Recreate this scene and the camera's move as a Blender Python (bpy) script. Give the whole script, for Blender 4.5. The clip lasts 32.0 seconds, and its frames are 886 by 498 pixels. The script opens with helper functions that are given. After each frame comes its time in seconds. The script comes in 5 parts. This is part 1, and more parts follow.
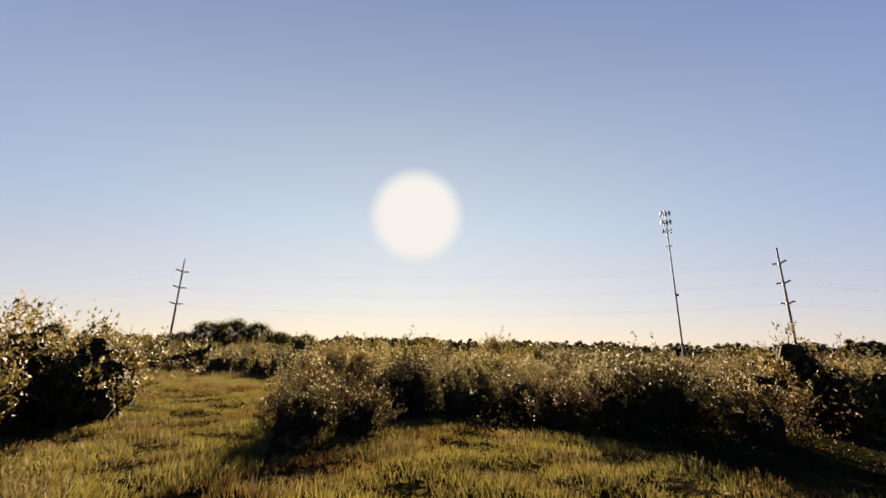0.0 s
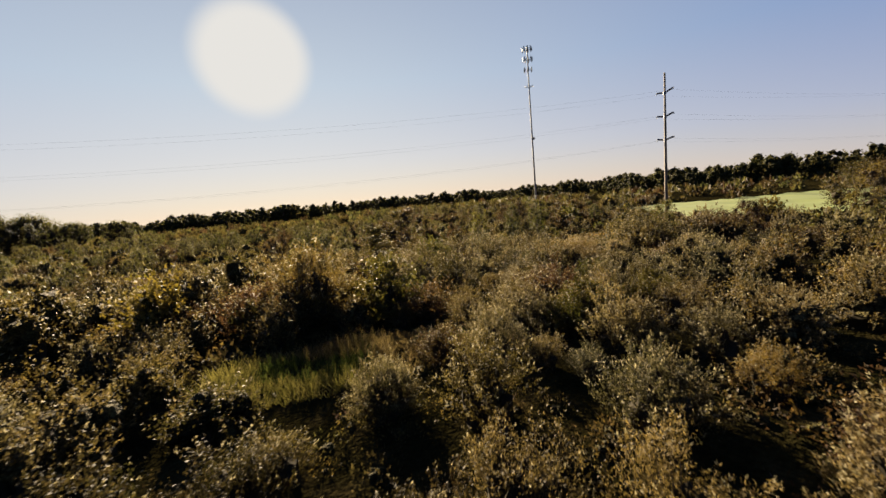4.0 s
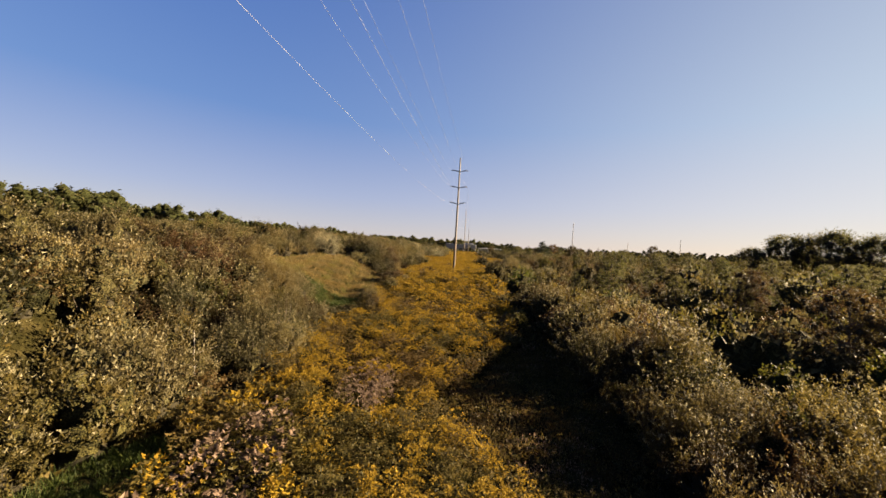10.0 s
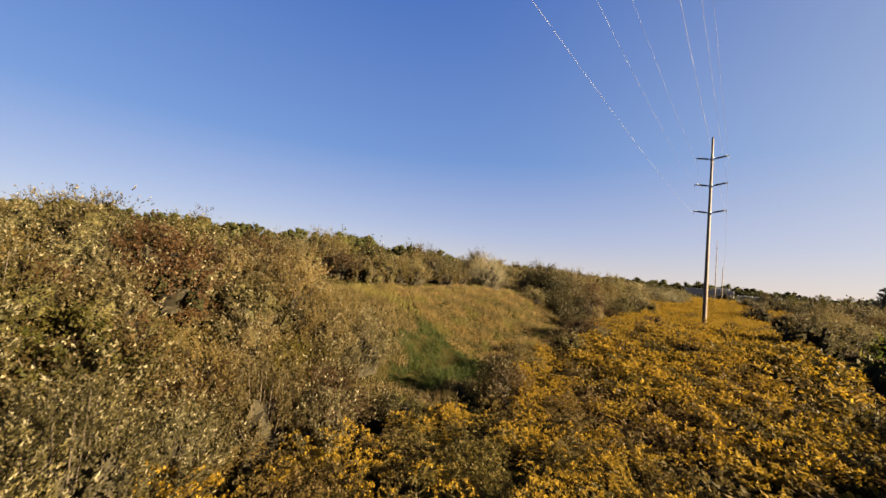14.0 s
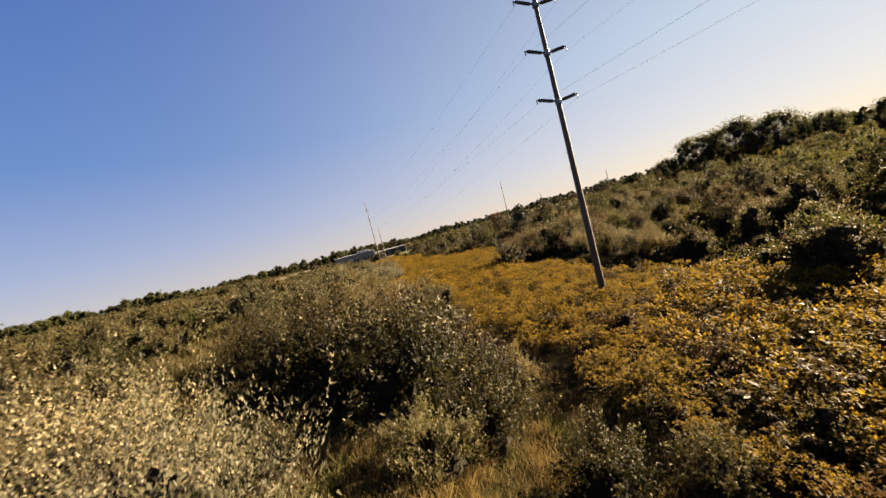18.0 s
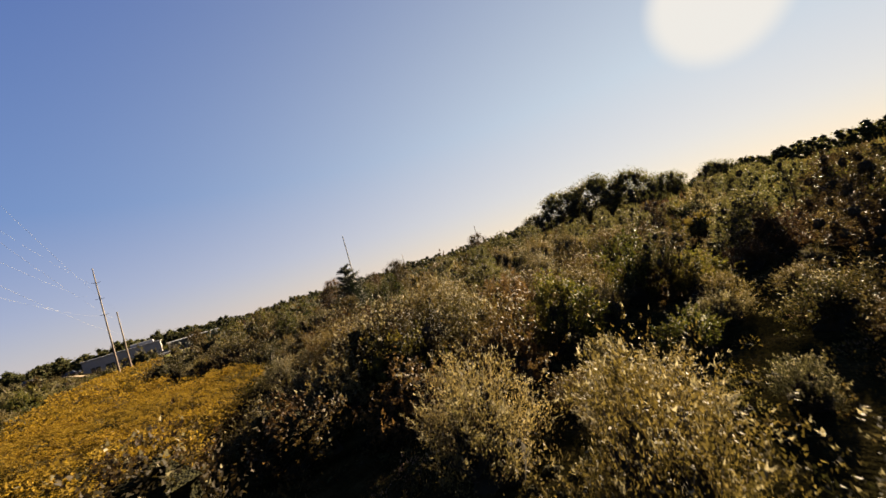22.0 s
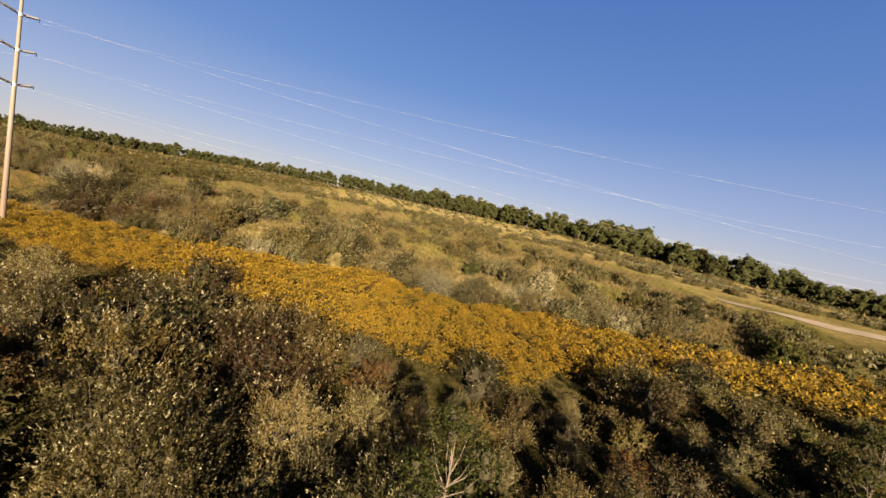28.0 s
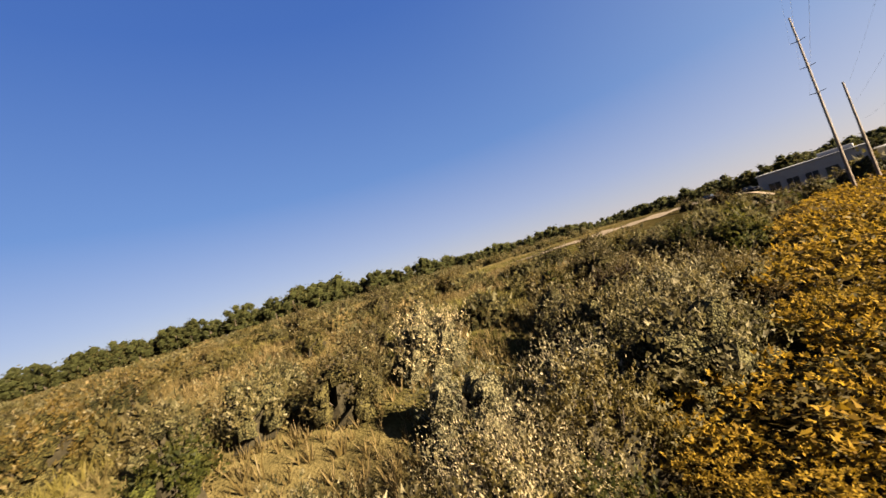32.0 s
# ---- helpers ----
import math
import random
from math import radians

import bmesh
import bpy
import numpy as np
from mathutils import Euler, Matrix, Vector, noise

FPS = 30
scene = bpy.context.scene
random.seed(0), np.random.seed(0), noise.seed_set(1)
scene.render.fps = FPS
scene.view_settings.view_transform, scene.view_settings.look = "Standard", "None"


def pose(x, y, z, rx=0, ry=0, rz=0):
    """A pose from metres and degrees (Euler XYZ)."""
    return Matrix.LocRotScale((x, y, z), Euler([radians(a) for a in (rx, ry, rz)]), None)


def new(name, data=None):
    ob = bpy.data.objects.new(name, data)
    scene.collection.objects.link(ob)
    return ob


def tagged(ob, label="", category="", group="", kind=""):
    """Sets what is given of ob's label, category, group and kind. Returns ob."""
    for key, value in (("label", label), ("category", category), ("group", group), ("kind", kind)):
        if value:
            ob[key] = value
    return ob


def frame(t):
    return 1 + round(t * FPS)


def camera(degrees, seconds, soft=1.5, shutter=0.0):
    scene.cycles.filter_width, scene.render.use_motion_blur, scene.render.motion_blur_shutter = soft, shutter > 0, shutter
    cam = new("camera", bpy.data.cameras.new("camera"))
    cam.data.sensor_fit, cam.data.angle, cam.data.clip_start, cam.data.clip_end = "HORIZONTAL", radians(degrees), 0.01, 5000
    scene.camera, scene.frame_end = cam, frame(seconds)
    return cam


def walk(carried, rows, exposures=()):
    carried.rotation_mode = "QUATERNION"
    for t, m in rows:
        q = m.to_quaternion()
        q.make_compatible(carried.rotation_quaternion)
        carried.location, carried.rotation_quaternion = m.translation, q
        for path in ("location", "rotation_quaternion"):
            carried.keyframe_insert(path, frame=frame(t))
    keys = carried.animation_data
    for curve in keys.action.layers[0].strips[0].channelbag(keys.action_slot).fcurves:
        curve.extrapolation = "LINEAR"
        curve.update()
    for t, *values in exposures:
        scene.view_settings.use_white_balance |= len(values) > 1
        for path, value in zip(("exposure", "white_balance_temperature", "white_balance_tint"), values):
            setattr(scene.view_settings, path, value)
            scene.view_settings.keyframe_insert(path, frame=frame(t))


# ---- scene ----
cam = camera(99.0, 32.0, shutter=0.1)
# seconds, x, y, z, then the turn as pose() takes it
PATH = [
    (0, -2.53, 13.78, 8.68, 104.32, -1.06, -4.39),
    (0.5, -3.19, 15.34, 8.65, 99.89, 3.79, -13.31),
    (1, -3.48, 16.65, 8.64, 93.48, 6.79, -18.40),
    (1.5, -3.23, 18.29, 9.96, 87.46, 8.40, -20.41),
    (2, -2.56, 20.14, 11.19, 82.79, 8.60, -20.97),
    (2.5, -1.73, 22.33, 12.24, 79.89, 7.70, -21.18),
    (4.5, 7.91, 37.43, 11.42, 83.38, 4.79, -24.73),
    (5, 10.83, 42.10, 11.53, 84.90, 4.51, -25.49),
    (5.5, 13.58, 46.69, 11.67, 85.94, 4.39, -24.25),
    (6, 16.37, 51.29, 11.62, 86.73, 4.50, -19.68),
    (6.5, 19.10, 55.86, 11.27, 87.55, 4.59, -11.50),
    (7, 21.72, 60.11, 10.84, 88.37, 4.55, -0.31),
    (7.5, 24.17, 64.53, 10.41, 89.21, 3.93, 13.05),
    (8, 26.11, 69.22, 9.93, 89.91, 2.90, 27.23),
    (8.5, 27.65, 73.74, 9.40, 90.35, 1.35, 41.77),
    (9, 28.50, 78.87, 8.85, 90.39, -0.23, 56.51),
    (9.5, 28.62, 83.44, 8.19, 89.94, -1.93, 70.65),
    (10, 28.25, 87.34, 7.69, 88.97, -3.45, 83.60),
    (10.5, 27.19, 90.77, 7.57, 87.85, -5.08, 95.16),
    (11, 25.33, 93.37, 7.49, 86.66, -6.28, 104.41),
    (11.5, 22.84, 95.11, 7.00, 86.08, -7.10, 111.06),
    (12, 19.92, 95.88, 6.10, 86.48, -7.68, 115.21),
    (12.5, 16.51, 95.47, 5.37, 87.80, -7.88, 117.15),
    (13, 12.77, 94.25, 5.29, 89.68, -7.57, 117.74),
    (13.5, 8.64, 92.25, 5.73, 91.61, -6.62, 117.13),
    (14, 4.61, 89.87, 6.27, 92.93, -4.80, 115.60),
    (14.5, 0.51, 87.14, 6.89, 93.54, -1.90, 112.94),
    (16.5, -17.92, 77.68, 8.71, 90.72, 11.48, 88.73),
    (17, -23.00, 76.61, 8.97, 89.32, 12.70, 80.01),
    (17.5, -28.20, 76.29, 9.26, 87.95, 13.55, 70.86),
    (18, -33.51, 76.79, 9.47, 86.66, 14.55, 61.75),
    (18.5, -38.78, 78.07, 9.69, 85.25, 15.70, 52.70),
    (19, -43.86, 80.26, 9.47, 83.74, 17.07, 44.25),
    (19.5, -48.40, 83.01, 9.13, 82.66, 18.51, 37.06),
    (20, -52.77, 86.98, 8.79, 82.52, 19.28, 31.97),
    (20.5, -56.38, 91.77, 8.27, 83.67, 19.36, 29.97),
    (21, -59.31, 97.28, 7.78, 85.76, 19.07, 31.23),
    (21.5, -61.61, 103.31, 7.37, 88.48, 18.00, 35.44),
    (22, -63.44, 109.52, 7.44, 91.25, 16.03, 41.90),
    (22.5, -65.09, 115.75, 7.88, 93.62, 13.45, 49.65),
    (23, -66.59, 121.83, 8.65, 95.30, 10.30, 58.60),
    (23.5, -67.94, 127.44, 9.72, 96.49, 6.76, 68.44),
    (24, -70.00, 132.28, 11.21, 96.52, 2.45, 78.28),
    (24.5, -71.93, 136.87, 13.01, 95.39, -1.54, 90.24),
    (25, -73.91, 141.06, 14.92, 92.98, -5.11, 103.91),
    (25.5, -76.71, 144.37, 16.42, 89.98, -7.64, 118.37),
    (26, -79.89, 146.73, 17.23, 87.19, -9.31, 132.51),
    (26.5, -83.39, 147.82, 17.07, 84.79, -10.44, 145.66),
    (28.5, -95.39, 143.98, 11.36, 84.66, -11.38, 176.01),
    (29, -97.00, 139.40, 10.63, 86.77, -10.15, 178.00),
    (29.5, -98.29, 134.22, 9.71, 89.08, -8.40, 178.60),
    (30, -99.30, 128.62, 8.69, 91.34, -5.69, 177.14),
    (30.5, -99.99, 122.75, 7.92, 93.68, -1.87, 172.75),
    (31, -100.67, 116.84, 7.71, 95.51, 3.23, 162.68),
    (31.5, -101.63, 111.07, 7.86, 95.95, 10.57, 144.84),
    (32, -103.23, 105.66, 8.27, 93.59, 17.70, 125.40),
]
EXPOSURE = 3.41
EXPOSURE_STEPS = ((0, 0.0, 6750), (1, 0.0, 6800), (2, -0.12, 6700), (5, -0.2, 6600), (7, -0.22, 6650), (9, -0.1, 6700), (10, 0.05, 6780), (11.5, 0.2, 6840), (14, 0.15, 6800), (17, 0.1, 6600), (18, 0.0, 6630), (20, -0.2, 6680), (22, -0.1, 6710), (23, 0.0, 6720), (25, 0.05, 6450), (26, -0.08, 6250), (29, -0.1, 6500), (30, -0.12, 6500), (31, -0.35, 6300), (32, 0.0, 6450))      # seconds, stops, kelvin
SKY_STRENGTH = 0.095
walk(cam, [(t, pose(x, y, z, rx, ry, rz)) for t, x, y, z, rx, ry, rz in PATH], exposures=[(t, EXPOSURE + e, k, 10) for t, e, k in EXPOSURE_STEPS])

# ---------------------------------------------------------------- sky and sun
SUN_AZ, SUN_EL = radians(0.15), radians(19.1)          # to the left of +y, above the horizon
SUN_DIR = Vector((-math.sin(SUN_AZ) * math.cos(SUN_EL), math.cos(SUN_AZ) * math.cos(SUN_EL), math.sin(SUN_EL)))


def build_sky():
    world = bpy.data.worlds.new("sky")
    scene.world = world
    world.use_nodes = True
    nt = world.node_tree
    nt.nodes.clear()

    def node(kind, **inputs):
        n = nt.nodes.new(kind)
        for k, v in inputs.items():
            if isinstance(v, bpy.types.NodeSocket):
                nt.links.new(v, n.inputs[k.replace("_", " ")])
            else:
                n.inputs[k.replace("_", " ")].default_value = v
        return n

    def blend(fac, p, q):
        n = nt.nodes.new("ShaderNodeMix")
        n.data_type = "RGBA"
        for v, sock in ((fac, n.inputs[0]), (p, n.inputs[6]), (q, n.inputs[7])):
            if isinstance(v, bpy.types.NodeSocket):
                nt.links.new(v, sock)
            else:
                sock.default_value = v
        return n.outputs[2]

    def by_height(fac, stops):
        n = nt.nodes.new("ShaderNodeValToRGB")
        el = n.color_ramp.elements
        while len(el) < len(stops):
            el.new(0.5)
        for e, (p, col) in zip(el, stops):
            e.position, e.color = p, (*col, 1)
        nt.links.new(fac, n.inputs[0])
        return n.outputs[0]

    coord = node("ShaderNodeTexCoord")
    split = node("ShaderNodeSeparateXYZ", Vector=coord.outputs["Generated"])
    height = split.outputs["Z"]
    dot = node("ShaderNodeVectorMath")
    dot.operation = "DOT_PRODUCT"
    dot.inputs[1].default_value = SUN_DIR
    nt.links.new(coord.outputs["Generated"], dot.inputs[0])
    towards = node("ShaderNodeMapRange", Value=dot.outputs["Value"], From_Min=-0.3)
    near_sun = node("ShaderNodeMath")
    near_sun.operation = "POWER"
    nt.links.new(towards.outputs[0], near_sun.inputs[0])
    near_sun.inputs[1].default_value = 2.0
    # a little clear air; painted ramps whiten it low down and brighten it round the sun
    sky = node("ShaderNodeTexSky")
    sky.sky_type = "NISHITA"
    sky.sun_disc = False
    sky.sun_elevation = SUN_EL
    sky.sun_rotation = -SUN_AZ
    sky.air_density, sky.dust_density, sky.ozone_density = 1.0, 0.02, 3.0
    clear = node("ShaderNodeVectorMath")
    clear.operation = "SCALE"
    clear.inputs["Scale"].default_value = 0.16
    nt.links.new(sky.outputs[0], clear.inputs[0])
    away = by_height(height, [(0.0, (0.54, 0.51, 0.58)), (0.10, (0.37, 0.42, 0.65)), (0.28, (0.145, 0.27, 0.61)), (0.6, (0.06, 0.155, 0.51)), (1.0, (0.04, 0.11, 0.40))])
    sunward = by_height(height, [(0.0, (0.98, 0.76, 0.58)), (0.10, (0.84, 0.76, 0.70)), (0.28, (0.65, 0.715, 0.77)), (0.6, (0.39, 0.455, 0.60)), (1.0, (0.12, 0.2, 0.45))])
    haze_ramp = blend(near_sun.outputs[0], away, sunward)
    colour = blend(0.85, clear.outputs[0], haze_ramp)
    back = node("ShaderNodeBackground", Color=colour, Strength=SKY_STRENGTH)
    # the sun's over-bright glare, painted as a wide disc with a soft rim
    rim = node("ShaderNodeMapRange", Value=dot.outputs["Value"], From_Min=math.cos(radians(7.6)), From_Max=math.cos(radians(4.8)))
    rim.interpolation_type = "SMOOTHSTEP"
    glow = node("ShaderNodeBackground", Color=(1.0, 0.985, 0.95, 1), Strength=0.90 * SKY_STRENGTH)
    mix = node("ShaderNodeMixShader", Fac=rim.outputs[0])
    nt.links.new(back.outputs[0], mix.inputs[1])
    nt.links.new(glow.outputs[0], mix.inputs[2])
    out = node("ShaderNodeOutputWorld")
    nt.links.new(mix.outputs[0], out.inputs["Surface"])


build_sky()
sun = new("sun", bpy.data.lights.new("sun", "SUN"))
sun.data.energy = 5.0
sun.data.angle = radians(0.5)
sun.data.color = (1.0, 0.78, 0.52)
sun.rotation_euler = SUN_DIR.to_track_quat("Z", "Y").to_euler()

# ---------------------------------------------------------------- materials


class Nodes:
    """A short way to write a node material."""

    def __init__(self, name):
        self.mat = bpy.data.materials.new(name)
        self.mat.use_nodes = True
        self.nt = self.mat.node_tree
        self.nt.nodes.clear()
        self.out = self.nt.nodes.new("ShaderNodeOutputMaterial")

    def add(self, kind, **inputs):
        n = self.nt.nodes.new(kind)
        for k, v in inputs.items():
            sock = n.inputs[k.replace("_", " ")]
            if isinstance(v, bpy.types.NodeSocket):
                self.nt.links.new(v, sock)
            else:
                sock.default_value = v
        return n

    def noise(self, scale, detail=3.0, vector=None):
        n = self.add("ShaderNodeTexNoise", Scale=scale, Detail=detail)
        if vector is not None:
            self.nt.links.new(vector, n.inputs["Vector"])
        return n

    def position(self):
        return self.add("ShaderNodeNewGeometry").outputs["Position"]

    def ramp(self, fac, stops):
        n = self.nt.nodes.new("ShaderNodeValToRGB")
        el = n.color_ramp.elements
        while len(el) < len(stops):
            el.new(0.5)
        for e, (p, c) in zip(el, stops):
            e.position, e.color = p, (*c, 1)
        self.nt.links.new(fac, n.inputs[0])
        return n.outputs[0]

    def mix(self, fac, a, b, blend="MIX"):
        n = self.nt.nodes.new("ShaderNodeMix")
        n.data_type, n.blend_type = "RGBA", blend
        for v, sock in ((fac, n.inputs[0]), (a, n.inputs[6]), (b, n.inputs[7])):
            if isinstance(v, bpy.types.NodeSocket):
                self.nt.links.new(v, sock)
            else:
                sock.default_value = v if isinstance(v, float) else (*v, 1)
        return n.outputs[2]

    def surface(self, shader):
        self.nt.links.new(shader, self.out.inputs["Surface"])
        return self.mat


LEAF_TONE = 0.43


def leaf_material(name, stops, patch=None, through_light=0.5, gloss=0.6, patch_scale=0.09):
    """Leaves: every leaf its own tint, larger patches that lean to another tint, light that shines through."""
    n = Nodes(name)
    geo = n.add("ShaderNodeNewGeometry")
    col = n.ramp(geo.outputs["Random Per Island"], stops)
    if patch:
        big = n.noise(patch_scale, 4.0, geo.outputs["Position"])
        fac = n.add("ShaderNodeMapRange", Value=big.outputs[0], From_Min=0.42, From_Max=0.62).outputs[0]
        col = n.mix(fac, col, n.mix(0.6, col, patch))
    fine = n.noise(9.0, 2.0, geo.outputs["Position"])
    col = n.mix(0.35, col, n.mix(fine.outputs[0], (0.25, 0.25, 0.25), (1.0, 1.0, 1.0)), "MULTIPLY")
    col = n.mix(1.0, col, (LEAF_TONE, LEAF_TONE, 1.05 * LEAF_TONE), "MULTIPLY")
    col.node.name = "tone"
    body = n.add("ShaderNodeBsdfPrincipled", Base_Color=col, Roughness=gloss)
    body.inputs["Specular IOR Level"].default_value = 0.12
    shine = n.add("ShaderNodeBsdfTranslucent", Color=col)
    both = n.add("ShaderNodeMixShader", Fac=through_light)
    n.nt.links.new(body.outputs[0], both.inputs[1])
    n.nt.links.new(shine.outputs[0], both.inputs[2])
    return n.surface(both.outputs[0])


def by_plant(mat):
    """The same leaves, but every plant with a shade of its own."""
    own = mat.copy()
    nt = own.node_tree
    info = nt.nodes.new("ShaderNodeObjectInfo")
    ramp = nt.nodes.new("ShaderNodeValToRGB")
    el = ramp.color_ramp.elements
    el.new(0.5)
    for e, (p, shade) in zip(el, ((0.0, (0.52, 0.55, 0.55)), (0.5, (1.05, 0.98, 0.95)), (1.0, (1.62, 1.44, 1.22)))):
        e.position, e.color = p, (*[LEAF_TONE * v for v in shade], 1)
    nt.links.new(info.outputs["Random"], ramp.inputs[0])
    nt.links.new(ramp.outputs[0], nt.nodes["tone"].inputs[7])
    return own


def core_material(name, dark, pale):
    """The close leafy inside of a bush: small leaves that run together, the shade between them painted as dark gaps."""
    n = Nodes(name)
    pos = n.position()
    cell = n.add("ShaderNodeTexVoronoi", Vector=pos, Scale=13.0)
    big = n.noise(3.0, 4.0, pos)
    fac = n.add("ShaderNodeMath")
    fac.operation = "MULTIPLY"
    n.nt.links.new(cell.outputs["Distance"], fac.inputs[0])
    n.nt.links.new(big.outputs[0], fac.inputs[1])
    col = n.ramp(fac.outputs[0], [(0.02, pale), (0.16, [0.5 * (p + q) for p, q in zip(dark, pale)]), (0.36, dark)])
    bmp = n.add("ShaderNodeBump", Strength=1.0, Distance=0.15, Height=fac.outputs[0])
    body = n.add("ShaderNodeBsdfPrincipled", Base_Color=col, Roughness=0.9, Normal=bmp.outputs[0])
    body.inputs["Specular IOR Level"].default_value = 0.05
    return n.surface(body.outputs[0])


def rough_material(name, stops, scale, rough=0.85, stretch=(1, 1, 1), bump=0.3, metal=0.0):
    n = Nodes(name)
    tex = n.add("ShaderNodeTexCoord")
    mapping = n.add("ShaderNodeMapping", Vector=tex.outputs["Object"])
    mapping.inputs["Scale"].default_value = stretch
    a = n.noise(scale, 5.0, mapping.outputs[0])
    b = n.noise(scale * 7, 3.0, mapping.outputs[0])
    fac = n.add("ShaderNodeMath")
    fac.operation = "MULTIPLY_ADD"
    n.nt.links.new(b.outputs[0], fac.inputs[0])
    fac.inputs[1].default_value = 0.4
    low = n.add("ShaderNodeMath")
    low.operation = "MULTIPLY"
    n.nt.links.new(a.outputs[0], low.inputs[0])
    low.inputs[1].default_value = 0.6
    n.nt.links.new(low.outputs[0], fac.inputs[2])
    col = n.ramp(fac.outputs[0], [(p, [0.49 * v for v in q]) for p, q in stops])
    bmp = n.add("ShaderNodeBump", Strength=bump, Height=fac.outputs[0])
    body = n.add("ShaderNodeBsdfPrincipled", Base_Color=col, Roughness=rough, Metallic=metal, Normal=bmp.outputs[0])
    body.inputs["Specular IOR Level"].default_value = 0.08 if rough > 0.8 else 0.4
    return n.surface(body.outputs[0])


M = {}
M["willow"] = leaf_material("willow_leaf", [(0.0, (0.042, 0.038, 0.009)), (0.45, (0.080, 0.071, 0.018)), (0.8, (0.140, 0.120, 0.034)), (1.0, (0.19, 0.162, 0.062))], (0.14, 0.10, 0.025))
M["dogwood"] = leaf_material("dogwood_leaf", [(0.0, (0.022, 0.024, 0.007)), (0.5, (0.050, 0.049, 0.013)), (0.85, (0.085, 0.074, 0.022)), (1.0, (0.125, 0.098, 0.040))], (0.084, 0.038, 0.020))
M["silver"] = leaf_material("silver_leaf", [(0.0, (0.060, 0.060, 0.021)), (0.4, (0.108, 0.104, 0.038)), (0.8, (0.188, 0.172, 0.074)), (1.0, (0.27, 0.245, 0.122))], (0.16, 0.118, 0.045))
M["green"] = leaf_material("fresh_leaf", [(0.0, (0.035, 0.048, 0.007)), (0.5, (0.077, 0.091, 0.014)), (1.0, (0.168, 0.154, 0.035))], (0.126, 0.091, 0.017))
M["rusty"] = leaf_material("bramble_leaf", [(0.0, (0.04, 0.032, 0.010)), (0.5, (0.085, 0.062, 0.020)), (0.85, (0.12, 0.082, 0.032)), (1.0, (0.16, 0.115, 0.05))], (0.10, 0.055, 0.022))
M["sallow"] = leaf_material("sallow_leaf", [(0.0, (0.044, 0.039, 0.012)), (0.45, (0.085, 0.074, 0.024)), (0.8, (0.150, 0.126, 0.048)), (1.0, (0.20, 0.168, 0.075))], (0.13, 0.10, 0.032))
M["cedar"] = leaf_material("cedar_spray", [(0.0, (0.035, 0.035, 0.006)), (0.5, (0.10, 0.085, 0.012)), (1.0, (0.20, 0.16, 0.03))], None, 0.3)
M["needle"] = leaf_material("pine_needle", [(0.0, (0.013, 0.020, 0.008)), (0.6, (0.025, 0.036, 0.013)), (1.0, (0.049, 0.056, 0.021))], None, 0.2)
M["wood_leaf"] = leaf_material("woodland_leaf", [(0.0, (0.032, 0.040, 0.012)), (0.5, (0.075, 0.080, 0.022)), (1.0, (0.15, 0.138, 0.040))], (0.12, 0.098, 0.030), 0.6, 0.6, 0.03)
M["gold"] = leaf_material("goldenrod_flower", [(0.0, (0.17, 0.098, 0.009)), (0.5, (0.37, 0.225, 0.015)), (1.0, (0.58, 0.378, 0.036))], (0.29, 0.20, 0.024), 0.47, 0.8, 0.25)
M["gold_leaf"] = leaf_material("goldenrod_leaf", [(0.0, (0.055, 0.048, 0.011)), (0.6, (0.130, 0.105, 0.022)), (1.0, (0.22, 0.160, 0.04))], (0.15, 0.085, 0.028), 0.45, 0.6)
M["rust"] = leaf_material("faded_flower", [(0.0, (0.13, 0.086, 0.050)), (0.6, (0.25, 0.168, 0.105)), (1.0, (0.38, 0.275, 0.19))], None, 0.35, 0.8)
M["dry_grass"] = leaf_material("dry_grass_blade", [(0.0, (0.085, 0.062, 0.019)), (0.5, (0.19, 0.138, 0.046)), (1.0, (0.33, 0.25, 0.11))], (0.125, 0.105, 0.028), 0.4, 0.6)
M["grass"] = leaf_material("grass_blade", [(0.0, (0.08, 0.082, 0.016)), (0.5, (0.175, 0.160, 0.034)), (1.0, (0.29, 0.25, 0.066))], (0.20, 0.155, 0.038), 0.4, 0.6)
M["amber"] = leaf_material("amber_grass_blade", [(0.0, (0.12, 0.078, 0.022)), (0.5, (0.27, 0.188, 0.056)), (1.0, (0.45, 0.335, 0.125))], (0.20, 0.125, 0.035), 0.45, 0.6, 0.7)
M["lush"] = leaf_material("lush_grass_blade", [(0.0, (0.028, 0.045, 0.008)), (0.6, (0.055, 0.082, 0.014)), (1.0, (0.11, 0.13, 0.028))], None, 0.4, 0.6)
# twig brown taken darker, so the gaps in a bush look shaded
M["twig_shade"] = rough_material("twig_core_shade", [(0.3, (0.018, 0.016, 0.009)), (0.7, (0.048, 0.041, 0.024))], 6, 0.95, (1, 1, 1), 0.8)
M["plume"] = leaf_material("pale_plume", [(0.0, (0.085, 0.082, 0.032)), (0.4, (0.27, 0.245, 0.13)), (0.75, (0.52, 0.47, 0.30)), (1.0, (0.76, 0.69, 0.49))], None, 0.5, 0.7)
PLANT = {k: by_plant(M[k]) for k in ("willow", "dogwood", "silver", "green", "rusty", "sallow", "plume")}
